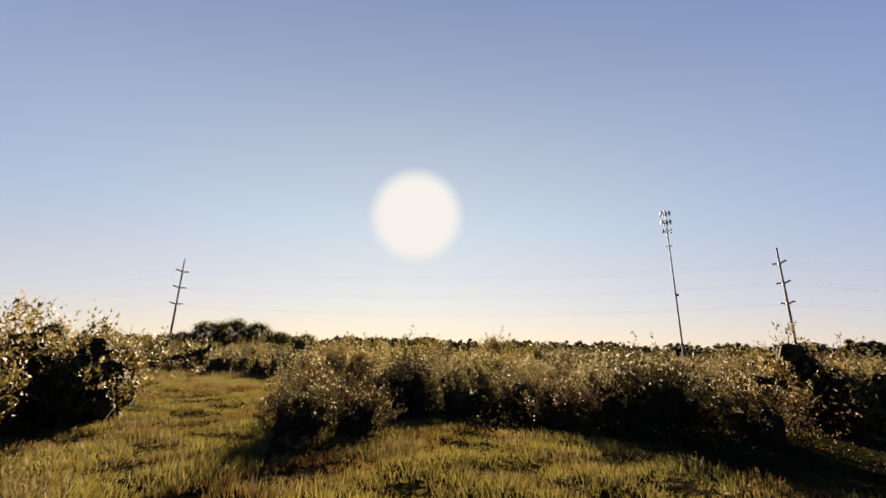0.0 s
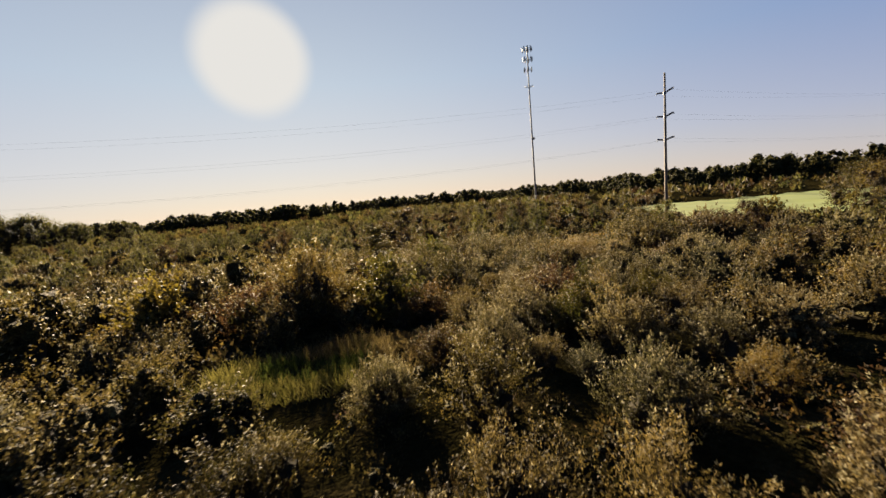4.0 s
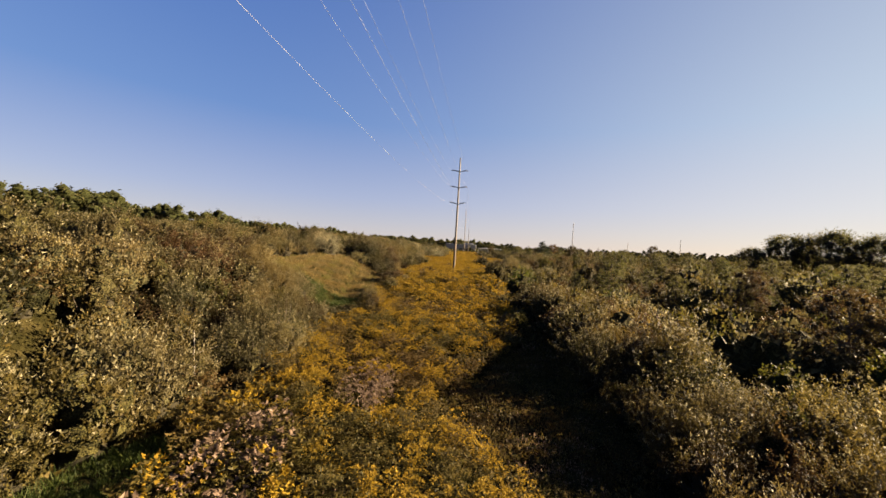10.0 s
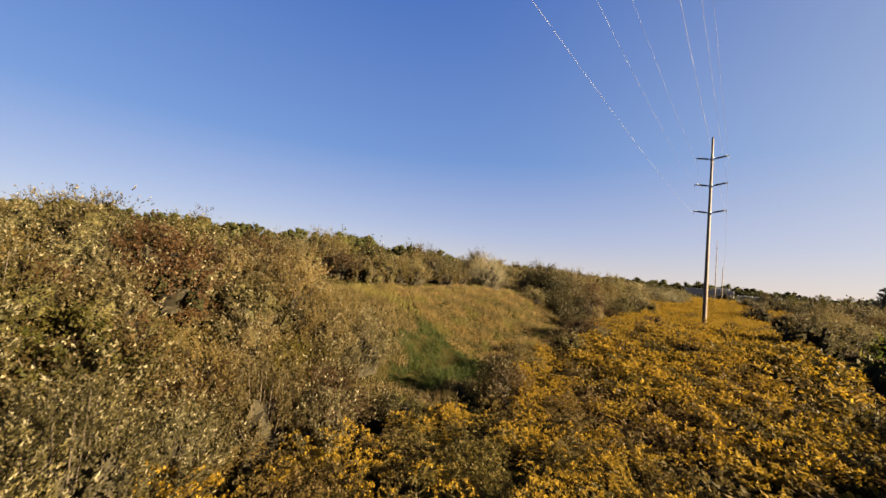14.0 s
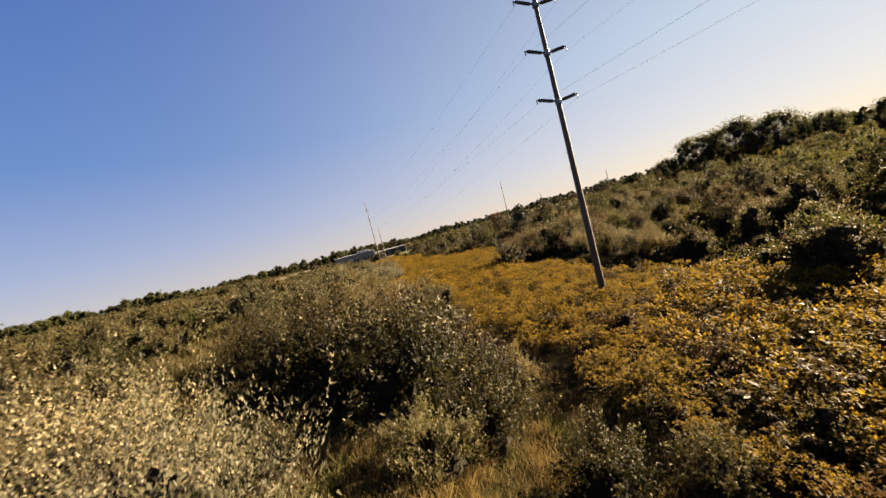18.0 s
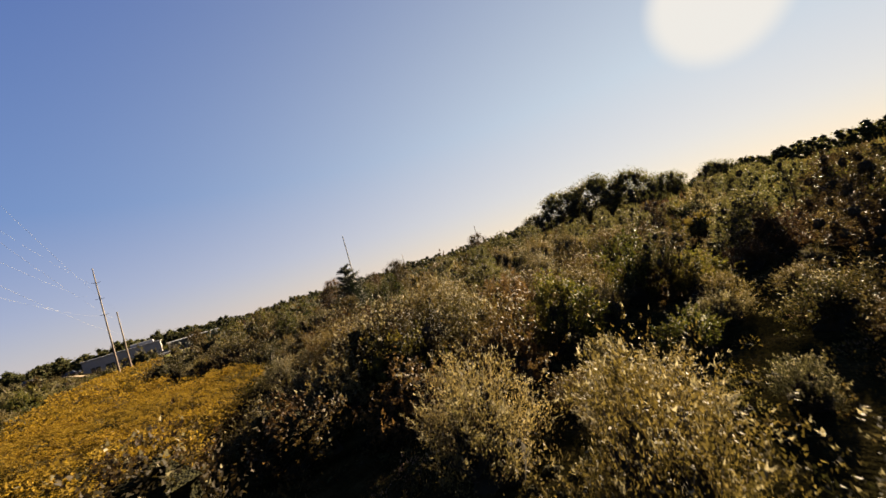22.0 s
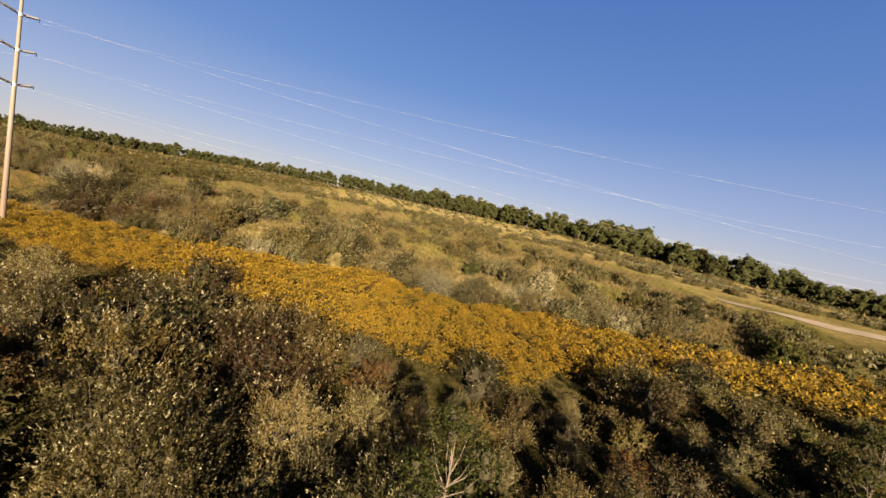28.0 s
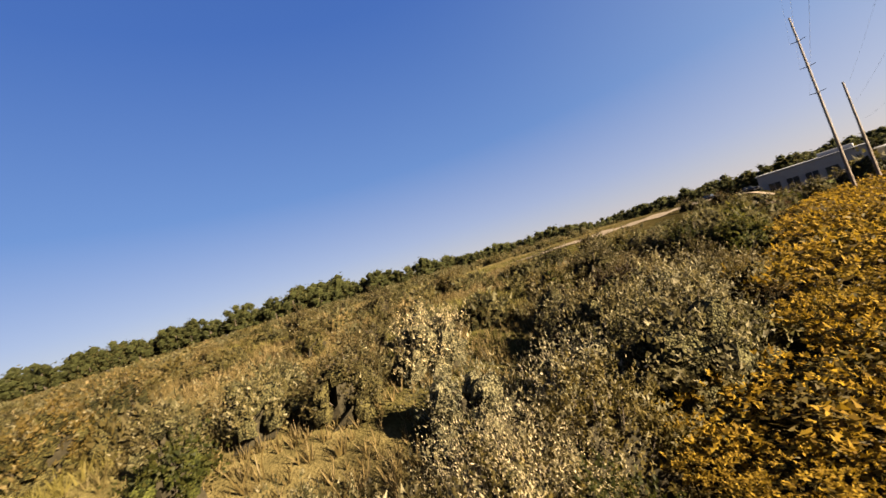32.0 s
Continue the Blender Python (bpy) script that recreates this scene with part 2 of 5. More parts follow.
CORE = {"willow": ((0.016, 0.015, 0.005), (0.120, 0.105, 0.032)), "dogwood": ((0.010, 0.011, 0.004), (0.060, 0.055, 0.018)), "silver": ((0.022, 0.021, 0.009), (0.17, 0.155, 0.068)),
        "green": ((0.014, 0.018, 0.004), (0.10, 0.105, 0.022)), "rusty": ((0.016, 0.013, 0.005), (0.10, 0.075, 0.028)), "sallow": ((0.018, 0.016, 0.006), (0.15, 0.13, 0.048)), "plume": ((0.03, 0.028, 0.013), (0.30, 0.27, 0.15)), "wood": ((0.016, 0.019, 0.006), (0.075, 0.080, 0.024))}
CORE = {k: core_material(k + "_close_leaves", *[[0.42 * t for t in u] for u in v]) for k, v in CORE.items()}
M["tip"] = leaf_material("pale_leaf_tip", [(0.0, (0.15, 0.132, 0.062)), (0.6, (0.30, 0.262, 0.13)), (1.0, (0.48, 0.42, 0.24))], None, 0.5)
M["bark"] = rough_material("bark", [(0.3, (0.05, 0.04, 0.03)), (0.7, (0.16, 0.13, 0.10))], 8, 0.9, (1, 1, 0.2), 0.6)
M["pale_bark"] = rough_material("pale_bark", [(0.3, (0.20, 0.18, 0.15)), (0.7, (0.42, 0.38, 0.32))], 6, 0.8, (1, 1, 0.3), 0.4)
def pole_material():
    """Weathered pole wood, dark with creosote towards the foot."""
    mat = rough_material("pole_wood", [(0.25, (0.065, 0.052, 0.040)), (0.5, (0.14, 0.115, 0.092)), (0.75, (0.235, 0.202, 0.170))], 5, 0.75, (3, 3, 0.12), 0.5)
    nt = mat.node_tree
    body = [k for k in nt.nodes if k.type == "BSDF_PRINCIPLED"][0]
    bare = body.inputs["Base Color"].links[0].from_socket
    coord = nt.nodes.new("ShaderNodeTexCoord")
    split = nt.nodes.new("ShaderNodeSeparateXYZ")
    nt.links.new(coord.outputs["Object"], split.inputs[0])
    span = nt.nodes.new("ShaderNodeMapRange")
    span.inputs["From Min"].default_value, span.inputs["From Max"].default_value = 4.0, 12.0
    nt.links.new(split.outputs["Z"], span.inputs["Value"])
    mix = nt.nodes.new("ShaderNodeMix")
    mix.data_type = "RGBA"
    mix.inputs[6].default_value = (0.05, 0.034, 0.022, 1)
    nt.links.new(span.outputs[0], mix.inputs[0])
    nt.links.new(bare, mix.inputs[7])
    nt.links.new(mix.outputs[2], body.inputs["Base Color"])
    return mat


M["pole_wood"] = pole_material()
M["dark_steel"] = rough_material("weathered_steel", [(0.3, (0.055, 0.045, 0.04)), (0.7, (0.12, 0.10, 0.09))], 12, 0.6, (1, 1, 1), 0.2, 0.4)
M["galvanised"] = rough_material("galvanised_steel", [(0.3, (0.30, 0.31, 0.32)), (0.7, (0.45, 0.46, 0.47))], 4, 0.5, (1, 1, 1), 0.1, 0.6)
M["mast_steel"] = rough_material("mast_steel", [(0.3, (0.07, 0.075, 0.085)), (0.7, (0.12, 0.125, 0.135))], 2, 0.7, (1, 1, 1), 0.1, 0.0)
M["porcelain"] = rough_material("insulator_polymer", [(0.3, (0.06, 0.05, 0.05)), (0.7, (0.10, 0.085, 0.08))], 10, 0.4)
M["white_wall"] = rough_material("pale_cladding", [(0.3, (0.26, 0.24, 0.22)), (0.7, (0.36, 0.34, 0.31))], 0.4, 0.6, (1, 1, 1), 0.05)
M["dark_wall"] = rough_material("dark_cladding", [(0.3, (0.045, 0.05, 0.055)), (0.7, (0.08, 0.085, 0.09))], 0.4, 0.5, (1, 1, 1), 0.05)
M["roof"] = rough_material("grey_roof", [(0.3, (0.28, 0.29, 0.31)), (0.7, (0.42, 0.43, 0.45))], 0.3, 0.7)
M["dark_glass"] = rough_material("dark_glass", [(0.3, (0.02, 0.025, 0.03)), (0.7, (0.04, 0.045, 0.05))], 2, 0.1, (1, 1, 1), 0.0)
M["rubber"] = rough_material("tyre_rubber", [(0.3, (0.015, 0.015, 0.015)), (0.7, (0.03, 0.03, 0.03))], 9, 0.8)
M["car_dark"] = rough_material("dark_car_paint", [(0.3, (0.02, 0.022, 0.03)), (0.7, (0.03, 0.032, 0.04))], 1, 0.2, (1, 1, 1), 0.0)
M["car_light"] = rough_material("silver_car_paint", [(0.3, (0.5, 0.5, 0.5)), (0.7, (0.6, 0.6, 0.6))], 1, 0.25, (1, 1, 1), 0.0)
M["dirt"] = rough_material("bare_soil", [(0.3, (0.13, 0.105, 0.075)), (0.5, (0.19, 0.155, 0.115)), (0.7, (0.25, 0.21, 0.155))], 0.35, 0.95)
M["crop"] = rough_material("green_crop", [(0.3, (0.065, 0.105, 0.010)), (0.5, (0.115, 0.165, 0.016)), (0.7, (0.17, 0.215, 0.024))], 0.25, 0.8, (1, 0.25, 1), 0.6)
M["mown"] = rough_material("mown_lawn", [(0.3, (0.09, 0.11, 0.016)), (0.7, (0.19, 0.20, 0.035))], 0.3, 0.9)
M["cable"] = rough_material("aluminium_cable", [(0.3, (0.26, 0.25, 0.23)), (0.7, (0.40, 0.385, 0.35))], 3, 0.6, (1, 1, 1), 0.1, 0.3)

# ---------------------------------------------------------------- lie of the land
rng = np.random.default_rng(7)
CORRIDOR_X = (-2600, -1000, -600, -420, -260, -200, -150, -120, -100, -75, -55, -37, -26, -14, 0, 10, 22, 30, 45, 60, 120, 300, 900)
CORRIDOR_Z = (-60.0, -17.0, -6.0, -1.0, 1.0, 1.4, 1.8, 1.9, 1.5, 0.95, 0.9, 0.8, -0.4, -0.8, -1.0, -1.4, -0.7, -0.3, -0.2, 0.8, 1.2, 1.5, 2.0)
PLATEAU_D = (-400, -250, -80, -60, -40, -25, -19)           # metres south of the line, and the height of the plateau there
PLATEAU_Z = (13.5, 11.5, 6.9, 6.7, 6.1, 4.6, 3.7)


def smooth(a, b, v):
    v = np.clip((v - a) / (b - a), 0, 1)
    return v * v * (3 - 2 * v)


def north_of_line(x, y):
    """Metres north of the power line."""
    return 0.1985 * (x + 53.3) + 0.98 * (y - 99.2)


def line_y(x, d):
    """The y of the place at x that lies d metres north of the line."""
    return 99.2 + (d - 0.1985 * (x + 53.3)) / 0.98


def land(x, y):
    """The flowery corridor lies low; a bank south of it climbs to the plateau, the scrub to the north rises gently."""
    x, y = np.asarray(x, float), np.asarray(y, float)
    d = north_of_line(x, y)
    base = np.interp(x, CORRIDOR_X, CORRIDOR_Z)
    bank = smooth(-12.2, -19.5, d) * (np.interp(d, PLATEAU_D, PLATEAU_Z) - base) * (1 - 0.5 * smooth(45, 80, x)) * smooth(-330, -230, x)
    rise = 1.2 * smooth(12, 70, d)
    bumps = 0.18 * np.sin(x * 0.31 + 1.3 * np.sin(y * 0.17)) * np.sin(y * 0.27 + 0.8 * np.sin(x * 0.11))
    return base + bank + rise + bumps


def land1(x, y):
    return float(land(x, y))


def link(name, me, parent=None, mats=()):
    ob = new(name, me)
    for m in mats:
        me.materials.append(m)
    if parent is not None:
        ob.parent = parent
    return ob


def faces_mesh(name, verts, index=None):
    """A mesh of loose faces: verts (n, corners, 3), material index per face."""
    n, k = len(verts), verts.shape[1]
    me = bpy.data.meshes.new(name)
    me.vertices.add(k * n)
    me.vertices.foreach_set("co", np.asarray(verts, np.float32).ravel())
    me.loops.add(k * n)
    me.loops.foreach_set("vertex_index", np.arange(k * n, dtype=np.int32))
    me.polygons.add(n)
    me.polygons.foreach_set("loop_start", np.arange(0, k * n, k, dtype=np.int32))
    me.polygons.foreach_set("loop_total", np.full(n, k, np.int32))
    if index is not None:
        me.polygons.foreach_set("material_index", np.asarray(index, np.int32))
    me.update()
    return me


def grid_mesh(name, xs, ys):
    gx, gy = np.meshgrid(xs, ys)
    verts = np.stack([gx, gy, land(gx, gy)], -1).reshape(-1, 3)
    nx, ny = len(xs), len(ys)
    i = np.arange(nx * ny).reshape(ny, nx)
    faces = np.stack([i[:-1, :-1], i[:-1, 1:], i[1:, 1:], i[1:, :-1]], -1).reshape(-1, 4)
    me = bpy.data.meshes.new(name)
    me.vertices.add(len(verts))
    me.vertices.foreach_set("co", verts.astype(np.float32).ravel())
    me.loops.add(faces.size)
    me.loops.foreach_set("vertex_index", faces.astype(np.int32).ravel())
    me.polygons.add(len(faces))
    me.polygons.foreach_set("loop_start", np.arange(0, faces.size, 4, dtype=np.int32))
    me.polygons.foreach_set("loop_total", np.full(len(faces), 4, np.int32))
    me.polygons.foreach_set("use_smooth", np.ones(len(faces), bool))
    me.update()
    return me


def axis_steps(lo, hi, step, reach):
    """Even steps from lo to hi and ever longer ones beyond, out to reach."""
    mid = np.arange(lo, hi + 0.1, step)
    out, s, v = [], step, hi
    while v < reach:
        s *= 1.35
        v += s
        out.append(v)
    left, s, v = [], step, lo
    while v > -reach:
        s *= 1.35
        v -= s
        left.append(v)
    return np.array(left[::-1] + list(mid) + out)


def ground_material():
    """Dark litter under the scrub, paler tan grass on the open meadow to the south and west."""
    n = Nodes("scrub_ground")
    pos = n.position()
    a = n.noise(0.05, 5.0, pos)
    b = n.noise(1.1, 4.0, pos)
    c = n.noise(9.0, 3.0, pos)
    # litter taken near black, to deepen the shade between the bushes
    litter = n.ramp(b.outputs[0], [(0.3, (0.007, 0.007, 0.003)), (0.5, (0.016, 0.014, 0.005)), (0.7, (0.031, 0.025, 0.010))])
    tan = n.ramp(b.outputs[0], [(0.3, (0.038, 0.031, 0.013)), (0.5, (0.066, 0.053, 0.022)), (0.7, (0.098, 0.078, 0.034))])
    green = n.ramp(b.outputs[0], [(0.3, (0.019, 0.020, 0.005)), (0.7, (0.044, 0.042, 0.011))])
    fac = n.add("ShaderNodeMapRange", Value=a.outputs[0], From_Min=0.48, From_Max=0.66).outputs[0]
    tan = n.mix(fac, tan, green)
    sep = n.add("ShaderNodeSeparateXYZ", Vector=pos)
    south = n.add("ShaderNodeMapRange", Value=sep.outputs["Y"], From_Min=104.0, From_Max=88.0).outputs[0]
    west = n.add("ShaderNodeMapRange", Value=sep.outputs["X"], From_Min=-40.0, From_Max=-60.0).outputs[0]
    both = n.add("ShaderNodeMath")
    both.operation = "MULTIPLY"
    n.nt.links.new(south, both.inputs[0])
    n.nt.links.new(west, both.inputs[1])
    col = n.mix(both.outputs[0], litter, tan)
    col = n.mix(0.6, col, n.ramp(c.outputs[0], [(0.3, (0.3, 0.3, 0.3)), (0.7, (1, 1, 1))]), "MULTIPLY")
    bmp = n.add("ShaderNodeBump", Strength=0.8, Distance=0.2, Height=c.outputs[0])
    body = n.add("ShaderNodeBsdfDiffuse", Color=col, Roughness=1.0, Normal=bmp.outputs[0])
    return n.surface(body.outputs[0])


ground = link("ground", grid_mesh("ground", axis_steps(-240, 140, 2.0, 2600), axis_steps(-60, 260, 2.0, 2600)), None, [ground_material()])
tagged(ground, "rolling scrub ground of dry grass and soil", "ground", kind="structure")

# ---------------------------------------------------------------- plant makers


def unit(v):
    return v / np.maximum(np.linalg.norm(v, axis=-1, keepdims=True), 1e-9)


def leaf_tris(base, way, length, width, r, face=None):
    """A pointed leaf of one triangle for every base point, widest near its foot, turned towards face."""
    n = len(base)
    way = unit(way)
    turn = unit(r.normal(size=(n, 3)))
    side = unit(np.cross(way, turn if face is None else unit(np.asarray(face)) + 0.5 * turn))
    length, width = np.broadcast_to(length, n)[:, None], np.broadcast_to(width, n)[:, None]
    return np.stack([base - side * width / 2, base + side * width / 2, base + way * length + side * width * r.uniform(-0.4, 0.4, (n, 1))], 1)


def tube_quads(points, radii, sides=4):
    """A tapered stem through the points, as quads."""
    pts = np.asarray(points, float)
    tan = unit(np.gradient(pts, axis=0))
    ref = np.where(np.abs(tan[:, 2:]) > 0.9, [[1.0, 0, 0]], [[0, 0, 1.0]])
    a = unit(np.cross(tan, ref))
    b = np.cross(tan, a)
    ang = np.arange(sides) * 2 * np.pi / sides
    ring = pts[:, None] + np.asarray(radii)[:, None, None] * (np.cos(ang)[None, :, None] * a[:, None] + np.sin(ang)[None, :, None] * b[:, None])
    nxt = np.roll(ring, -1, axis=1)
    return np.stack([ring[:-1], nxt[:-1], nxt[1:], ring[1:]], 2).reshape(-1, 4, 3)


def twig_mass(r, size, around=9, rings=4, rough=0.2, low=0.0):
    """The close inner tangle of a bush: a lumpy closed dome of quads."""
    th = np.linspace(low, 1, rings + 1)[:, None] * math.pi / 2
    ph = np.arange(around)[None, :] * 2 * math.pi / around + th * 0.5
    lump = 1 + rough * r.normal(size=(rings + 1, around))
    lump[-1] = 1
    p = np.stack([np.cos(th) * np.cos(ph) * size[0] * lump, np.cos(th) * np.sin(ph) * size[1] * lump, np.sin(th) * np.ones_like(ph) * size[2] * lump], -1)
    q = np.roll(p, -1, axis=1)
    return np.stack([p[:-1], q[:-1], q[1:], p[1:]], 2).reshape(-1, 4, 3)


def shrub_meshes(name, seed, height, spread, stems, leaves, leaf_len, leaf_w, up=0.55, sides=3, tips=2.0, close=False):
    """A many-stemmed bush: arching stems from one base that break into slender leafy wands, with a dark dome for the
    shaded twigs inside and, if close, leafy lumps.
    """
    r = np.random.default_rng(seed)
    wood, crown, pale, mass = [], [], [], []
    per = leaves // stems
    squash = np.array([spread, spread * r.uniform(0.8, 1.0), height])
    for k in range(stems):
        a = k * 2.39996 + r.normal() * 0.3
        rise = 0.20 + 0.80 * ((k + 0.5) / stems)
        level = math.sqrt(max(0.0, 1 - rise * rise))
        way = np.array([math.cos(a) * level, math.sin(a) * level, rise])
        centre = way * squash * np.array([0.74, 0.74, 0.74]) * r.uniform(0.66, 1.14)
        lean = np.array([way[0], way[1], 0])
        s = np.linspace(0, 1, 4)[:, None]
        curve = centre * s + lean * 0.25 * spread * s * (1 - s) + np.array([0, 0, 0.12 * height]) * s ** 4
        wood.append(tube_quads(curve, np.linspace(0.018, 0.004, 4) * height / 2.5, sides))
        size = spread * r.uniform(0.22, 0.44)
        if close and k % 2 == 0:
            mass.append(twig_mass(r, (0.64 * size, 0.64 * size, 0.74 * size), 7, 3, 0.22, -0.5) + centre * 0.86)
        wands = 9
        root = centre + r.normal(size=(wands, 3)) * size * np.array([0.34, 0.34, 0.22])
        aim = unit(r.normal(size=(wands, 3)) * 0.42 + way * 0.55 + np.array([0, 0, 0.35 + 0.75 * up]))
        reach = size * r.uniform(0.6, 1.55, wands)
        w = r.integers(0, wands, per)
        q = r.beta(1.15, 1.0, (per, 1))
        bend = lean * 0.25 * reach[w, None] * q * q
        base = root[w] + aim[w] * reach[w, None] * q + bend + r.normal(size=(per, 3)) * size * (0.03 + 0.15 * (1 - q))
        base[:, 2] = np.maximum(base[:, 2], 0.02)
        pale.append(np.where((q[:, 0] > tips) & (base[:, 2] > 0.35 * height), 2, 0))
        crown.append(leaf_tris(base, aim[w] * (0.6 + 0.4 * up) + r.normal(size=(per, 3)) * 0.55,
                               leaf_len * r.uniform(0.6, 1.35, per), leaf_w * r.uniform(0.7, 1.3, per), r, 0.7 * way + unit(base - centre)))
    wood = np.concatenate(wood)
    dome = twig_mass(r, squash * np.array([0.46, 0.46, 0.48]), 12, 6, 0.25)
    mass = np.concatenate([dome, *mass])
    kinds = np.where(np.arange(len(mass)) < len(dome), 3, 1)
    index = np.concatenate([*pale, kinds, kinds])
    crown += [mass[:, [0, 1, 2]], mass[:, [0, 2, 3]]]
    return faces_mesh(name + "_stems", wood), faces_mesh(name + "_crown", np.concatenate(crown), index)


def tree_meshes(name, seed, height, width, clumps, leaves, leaf_len, leaf_w, trunk=0.16, bare=0.25, dome=0.55):
    """A tree: tapered trunk, limbs, and a crown of many small leafy clumps with gaps between them."""
    r = np.random.default_rng(seed)
    lean = r.normal(size=2) * 0.03 * height
    zs = np.linspace(0, 0.86 * height, 8)
    axis = np.stack([lean[0] * (zs / height) ** 1.5 + 0.1 * np.sin(zs * 0.9 + seed), lean[1] * (zs / height) ** 1.5 + 0.1 * np.cos(zs * 0.7), zs], 1)
    wood = [tube_quads(axis, trunk * np.linspace(1.25, 0.12, 8), 7)]
    crown, mass = [], []
    per = leaves // clumps
    for k in range(clumps):
        f = bare + (1 - bare) * (k + 0.5) / clumps
        a = k * 2.39996 + r.normal() * 0.5
        prof = math.sqrt(max(0.03, 1 - ((f - dome) / (1.04 - dome if f > dome else dome - bare + 0.18)) ** 2))
        out = width / 2 * prof * r.uniform(0.45, 1.0)
        c = np.array([math.cos(a) * out + lean[0] * f, math.sin(a) * out + lean[1] * f, height * f * r.uniform(0.94, 1.03)])
        start = np.array([np.interp(c[2] * 0.72, zs, axis[:, 0]), np.interp(c[2] * 0.72, zs, axis[:, 1]), min(c[2] * 0.72, zs[-1])])
        mid = (start + c) / 2 + np.array([0, 0, -0.04 * height])
        wood.append(tube_quads([start, mid, c], np.array([0.38, 0.24, 0.08]) * trunk, 4))
        size = width * r.uniform(0.13, 0.24)
        off = unit(r.normal(size=(per, 3))) * size * (r.uniform(0.15, 1, (per, 1)) ** 0.5) * np.array([1.1, 1.1, 0.75])
        crown.append(leaf_tris(c + off, off + r.normal(size=(per, 3)) * size * 0.5 + np.array([0, 0, 0.1 * size]),
                               leaf_len * r.uniform(0.6, 1.4, per), leaf_w * r.uniform(0.7, 1.3, per), r, off))
        # dark lump fills each clump, the crown's inner shade put into its colour
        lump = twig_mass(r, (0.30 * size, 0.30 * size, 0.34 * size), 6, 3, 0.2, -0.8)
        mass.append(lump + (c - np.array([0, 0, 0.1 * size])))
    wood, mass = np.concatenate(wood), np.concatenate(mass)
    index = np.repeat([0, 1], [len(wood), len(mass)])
    return faces_mesh(name + "_trunk", np.concatenate([wood, mass]), index), faces_mesh(name + "_crown", np.concatenate(crown))


def pine_meshes(name, seed, height, width, tiers, needles, leaf_len, leaf_w):
    """A conifer: straight trunk, whorls of boughs that shorten to the top, needle sprays along each bough."""
    r = np.random.default_rng(seed)
    zs = np.linspace(0, height, 7)
    wood = [tube_quads(np.stack([0 * zs, 0 * zs, zs], 1), 0.022 * height * np.linspace(1, 0.06, 7), 7)]
    crown = []
    boughs = [(t, b) for t in range(tiers) for b in range(6)]
    per = needles // len(boughs)
    for t, b in boughs:
        f = 0.10 + 0.88 * t / tiers
        a = b * math.pi / 3 + t * 0.7 + r.normal() * 0.2
        reach = width / 2 * (1.02 - f) ** 0.6 * r.uniform(0.7, 1.15)
        z0 = height * f + r.normal() * 0.02 * height
        q = np.linspace(0, 1, 4)[:, None]
        lean = np.array([math.cos(a), math.sin(a), 0.0])
        curve = lambda q: np.array([0, 0, z0]) + lean * reach * q + np.array([0, 0, reach * 0.28]) * (q * q)
        wood.append(tube_quads(curve(q), np.linspace(0.007, 0.002, 4) * height, 3))
        s = r.uniform(0.12, 1.02, per)[:, None]
        off = r.normal(size=(per, 3)) * np.array([0.15, 0.15, 0.07]) * reach
        crown.append(leaf_tris(curve(s) + off, lean * 0.6 + r.normal(size=(per, 3)) * 0.7 + np.array([0, 0, 0.3]), leaf_len * r.uniform(0.6, 1.3, per), leaf_w * r.uniform(0.7, 1.2, per), r))
    return faces_mesh(name + "_trunk", np.concatenate(wood)), faces_mesh(name + "_foliage", np.concatenate(crown))


def plant(name, meshes, mats, place, turn, size, label, category, group="", parts=("woody_base", "crown"), tall=1.0, core=None):
    """One plant as a thing: an Empty at its base with its woody and its leafy part."""
    x, y = place
    top = new(name)
    top.empty_display_size = 0.2
    top.matrix_world = Matrix.LocRotScale((x, y, land1(x, y) - 0.05), Euler((0, 0, turn)), (size, size, size * tall))
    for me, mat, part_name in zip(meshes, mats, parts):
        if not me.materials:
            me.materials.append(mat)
            me.materials.append(core or M["twig_shade"])
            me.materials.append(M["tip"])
            me.materials.append(M["twig_shade"])
        ob = new(part_name, me)
        ob.parent = top
    return tagged(top, label, category, group)


def scatter(n, x0, x1, y0, y1, keep, gap, r):
    """Up to n places in a rectangle that keep() accepts, at least gap apart."""
    cell, grid, got = gap, {}, []
    tries = 0
    while len(got) < n and tries < n * 12:
        tries += 1
        p = (r.uniform(x0, x1), r.uniform(y0, y1))
        if not keep(*p):
            continue
        i, j = int(p[0] // cell), int(p[1] // cell)
        if any((p[0] - q[0]) ** 2 + (p[1] - q[1]) ** 2 < gap * gap for a in (-1, 0, 1) for b in (-1, 0, 1) for q in grid.get((i + a, j + b), ())):
            continue
        grid.setdefault((i, j), []).append(p)
        got.append(p)
    return got


